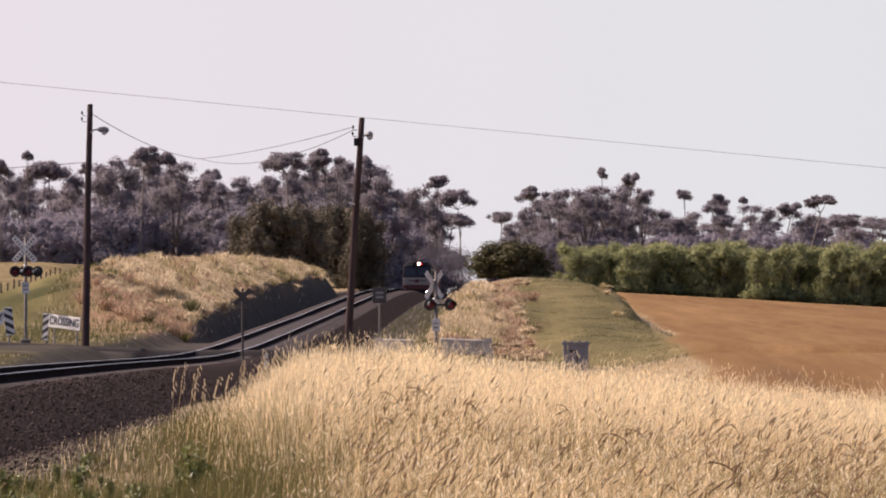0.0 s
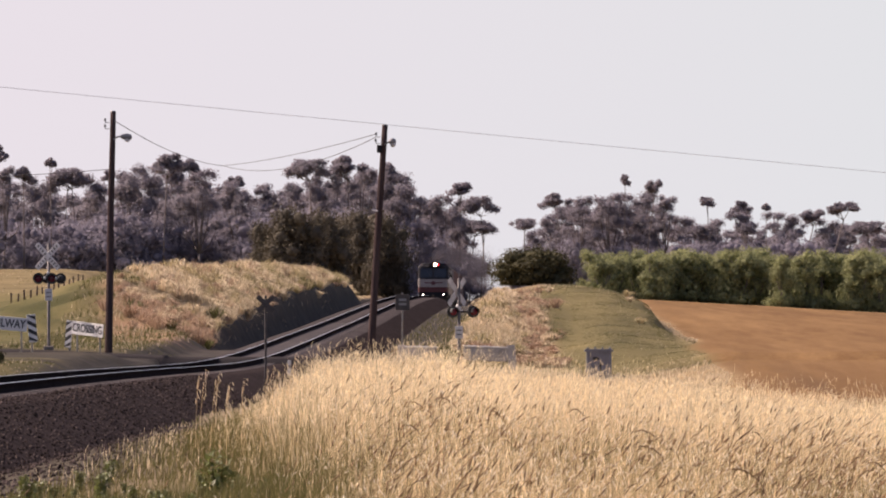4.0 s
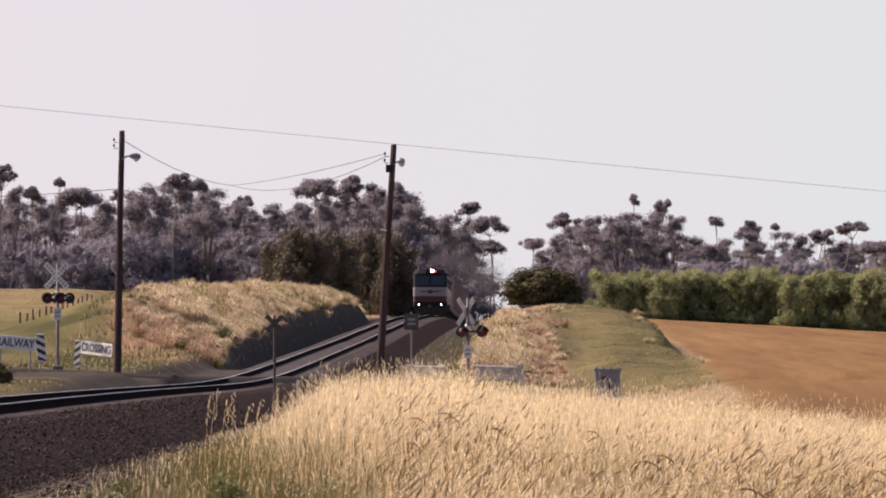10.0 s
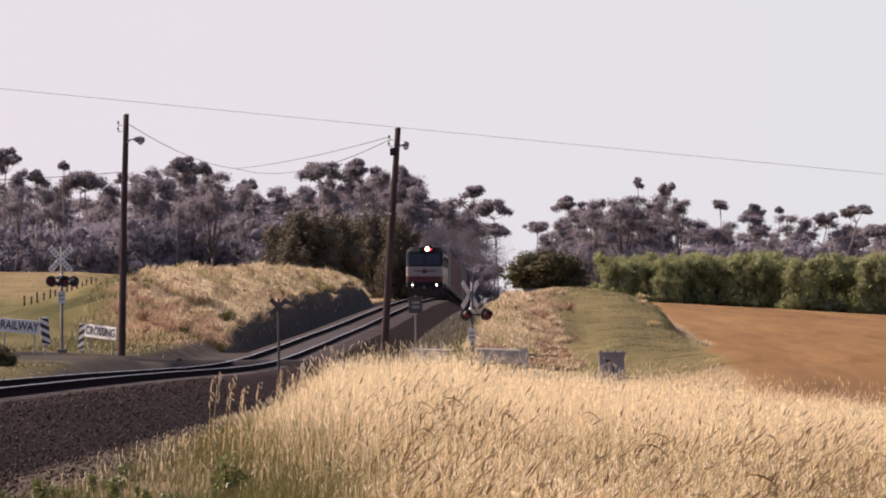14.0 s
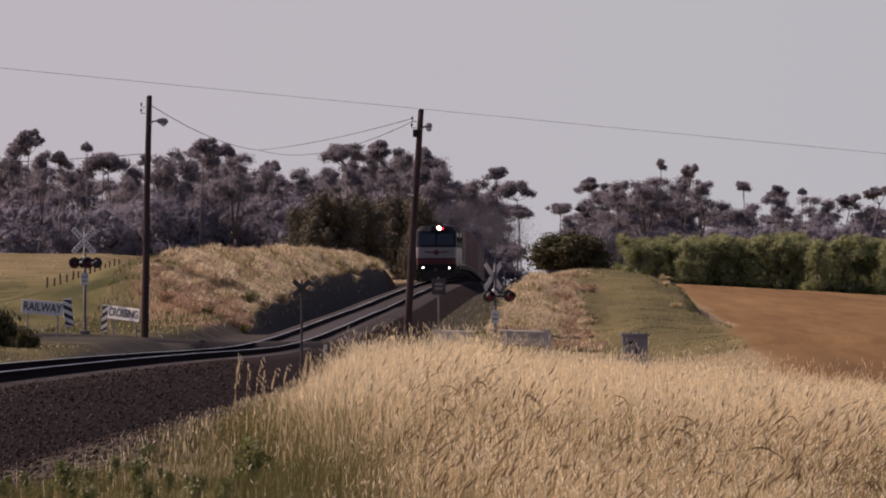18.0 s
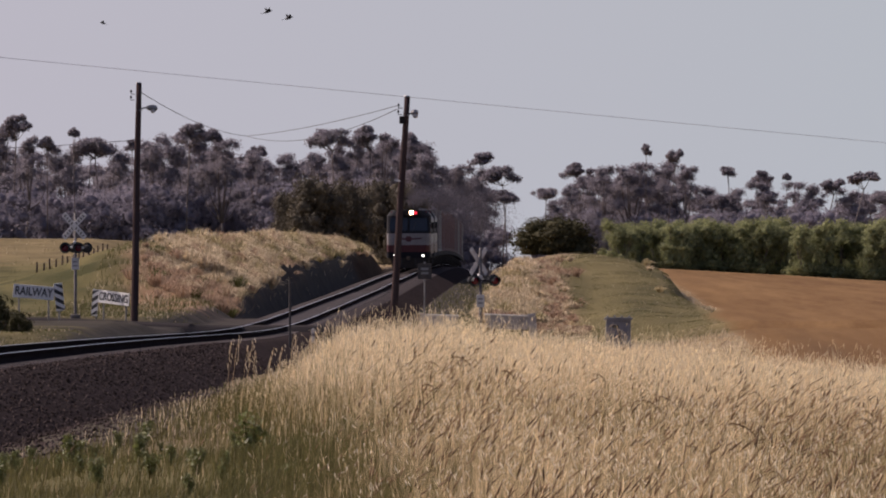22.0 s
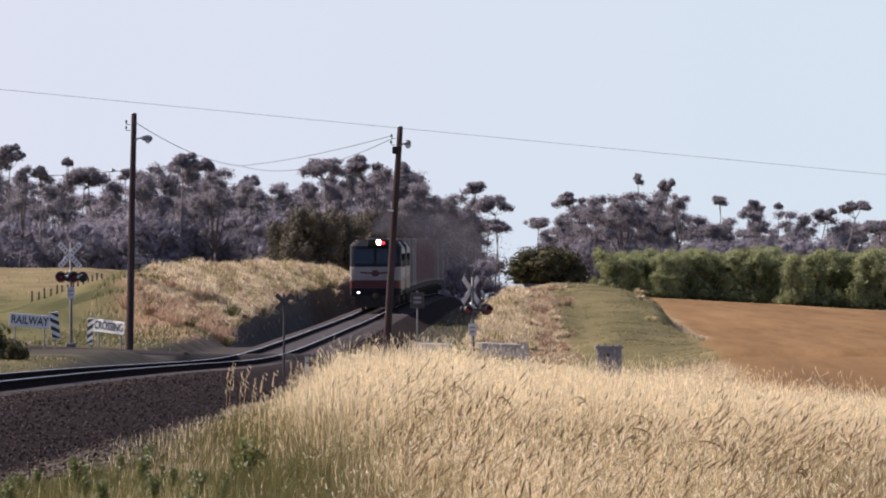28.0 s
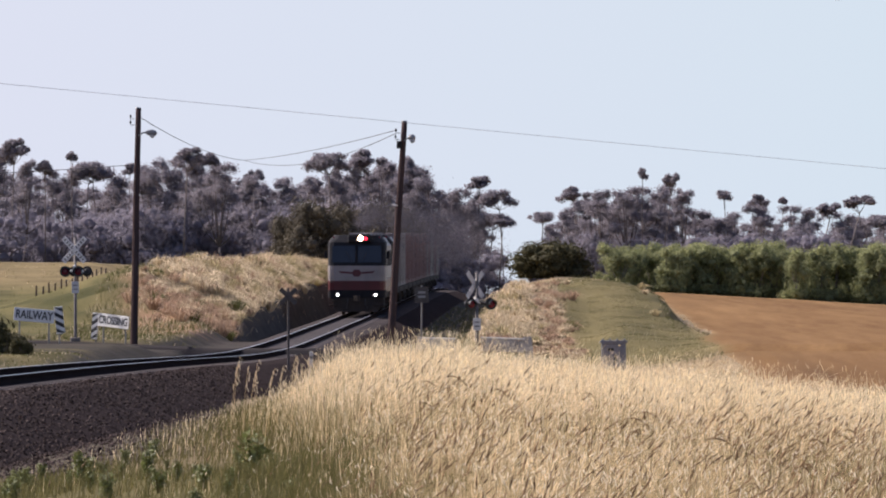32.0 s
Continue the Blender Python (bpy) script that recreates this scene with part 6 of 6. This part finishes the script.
SMOKE = exhaust_smoke()
BIRD = bird("small pale bird in flight over the field", WORN_WHITE)
PAIR = [bird("grey bird gliding in a pair above the trees") for k in range(2)]
LONE = bird()
VEHICLES = []
VEHICLES.append((locomotive(True, "white and dark red diesel locomotive with headlights lit"), 0.0, 22.0))
at = 23.0
second = locomotive(False, "white and dark red diesel locomotive coupled behind the first")
VEHICLES.append((second, at, 22.0))
at += 23.0
W1 = freight_wagon((CONT_WHITE, CONT_RED), "flat wagon loaded with pale and faded red containers")
W2 = freight_wagon((CONT_GREY, CONT_RED), "flat wagon loaded with grey and faded red containers")
WR = freight_wagon((CONT_RED, CONT_RED), "flat wagon loaded with two faded red containers")
W3 = freight_wagon((CONT_GREY, CONT_WHITE), "flat wagon loaded with grey and pale containers")
order = [W3, W3, W1, WR, WR, WR, WR, WR, W2, W3, W2, W3]
used = set()
for w in order:
    ob = copy_thing(w, pose(0, 0, 0)) if w.name in used else w
    used.add(w.name)
    VEHICLES.append((ob, at, 19.4))
    at += 20.3


def front_y(t):
    """Where the train's nose is, in metres along the line, at t seconds."""
    return 588.0 + 19.2 * (32.0 - t)


def vehicle_pose(y, length):
    z0, z1 = float(line_z(y)), float(line_z(y + length))
    return pose(line_x(y), y, z0, math.degrees(math.atan2(z1 - z0, length)), 0, -math.degrees(math.atan(0.0099)))


def motions():
    for ob, behind, length in VEHICLES:
        walk(ob, [(t, vehicle_pose(front_y(t) + behind, length)) for t in range(33)])
    walk(SMOKE, [(t, vehicle_pose(front_y(t), 22.0)) for t in range(33)])
    # a bird comes in low over the trees and climbs away
    walk(BIRD, [(t, pose(x, 500, z, 0, -22 if t > 29 else 0, 8)) for t, x, z in ((0, -205.0, 12.0), (24, -40.0, 9.0), (29.6, 0.1, 8.75), (30, 3.9, 8.9), (30.6, 7.6, 10.2), (31, 10.7, 11.8), (31.6, 14.6, 14.6), (32, 17.4, 16.1))])
    # a pair crosses to the right, comes back, wheels above the pole and leaves again; a lone one crosses higher up
    walk(PAIR[0], [(t, pose(x, 400, z, 0, -14, turn)) for t, x, z, turn in ((0, -140.0, 30.0, 0), (10, -5.21, 16.01, 0), (10.5, 4.66, 13.5, 0), (11, 14.56, 11.03, 0), (11.4, 22.12, 9.7, 0), (13, 41.86, 8.46, 70), (15, 37.5, 6.25, 130), (16.8, 13.5, 5.03, 180), (17.5, 6.9, 5.36, 180), (18.5, 1.39, 6.71, 180), (19, -1.99, 7.59, 180), (19.5, -5.15, 8.19, 180), (20, -7.7, 8.52, 170), (20.5, -9.53, 9.44, 130), (21, -8.93, 10.08, 80), (21.5, -8.33, 10.7, 40), (22, -6.19, 12.33, 20), (22.5, -0.99, 12.92, 5), (23, 4.4, 12.64, 0), (23.5, 10.65, 12.24, 0), (24, 17.13, 11.97, 0), (32, 160.0, 40.0, 0))])
    walk(PAIR[1], [(t, pose(x, 401.5, z, 0, -14, turn)) for t, x, z, turn in ((0, -145.0, 31.0, 0), (10, -6.38, 15.62, 0), (10.5, 3.33, 14.75, 0), (11, 13.41, 9.7, 0), (11.4, 21.72, 7.94, 0), (13, 42.84, 8.07, 70), (15, 38.49, 6.06, 130), (16.8, 14.67, 4.91, 180), (17.5, 7.41, 5.2, 180), (18.5, 1.74, 6.52, 180), (19, -1.56, 7.41, 180), (19.5, -4.7, 7.98, 180), (20, -7.19, 8.51, 170), (20.5, -8.65, 9.07, 130), (21, -8.67, 9.83, 80), (21.5, -8.61, 10.33, 40), (22, -5.48, 12.14, 20), (22.5, -1.39, 13.85, 5), (23, 3.73, 13.87, 0), (24, 18.31, 13.93, 0), (32, 165.0, 41.0, 0))])
    walk(LONE, [(t, pose(x, 600, z, 0, -14, turn)) for t, x, z, turn in ((0, 330.0, 12.0, 180), (7.1, 28.59, 15.75, 180), (7.5, 22.84, 13.03, 180), (7.9, 27.99, 10.62, 180), (19.5, 23.07, 5.77, 180), (20, 15.02, 9.0, 180), (20.5, 7.22, 12.46, 180), (21, -6.93, 14.71, 180), (21.5, -11.8, 14.66, 180), (22, -17.89, 15.88, 180), (32, -150.0, 40.0, 180))])
    # the wild oats and tall stalks nod in the wind
    for ob, place, turn, phase, lean in OATS:
        walk(ob, [(0.5 * k, pose(*place, 0, 3 + lean * (math.sin(2.6 * 0.5 * k + phase) + 0.5 * math.sin(1.1 * 0.5 * k + 2 * phase)), turn)) for k in range(65)])


motions()
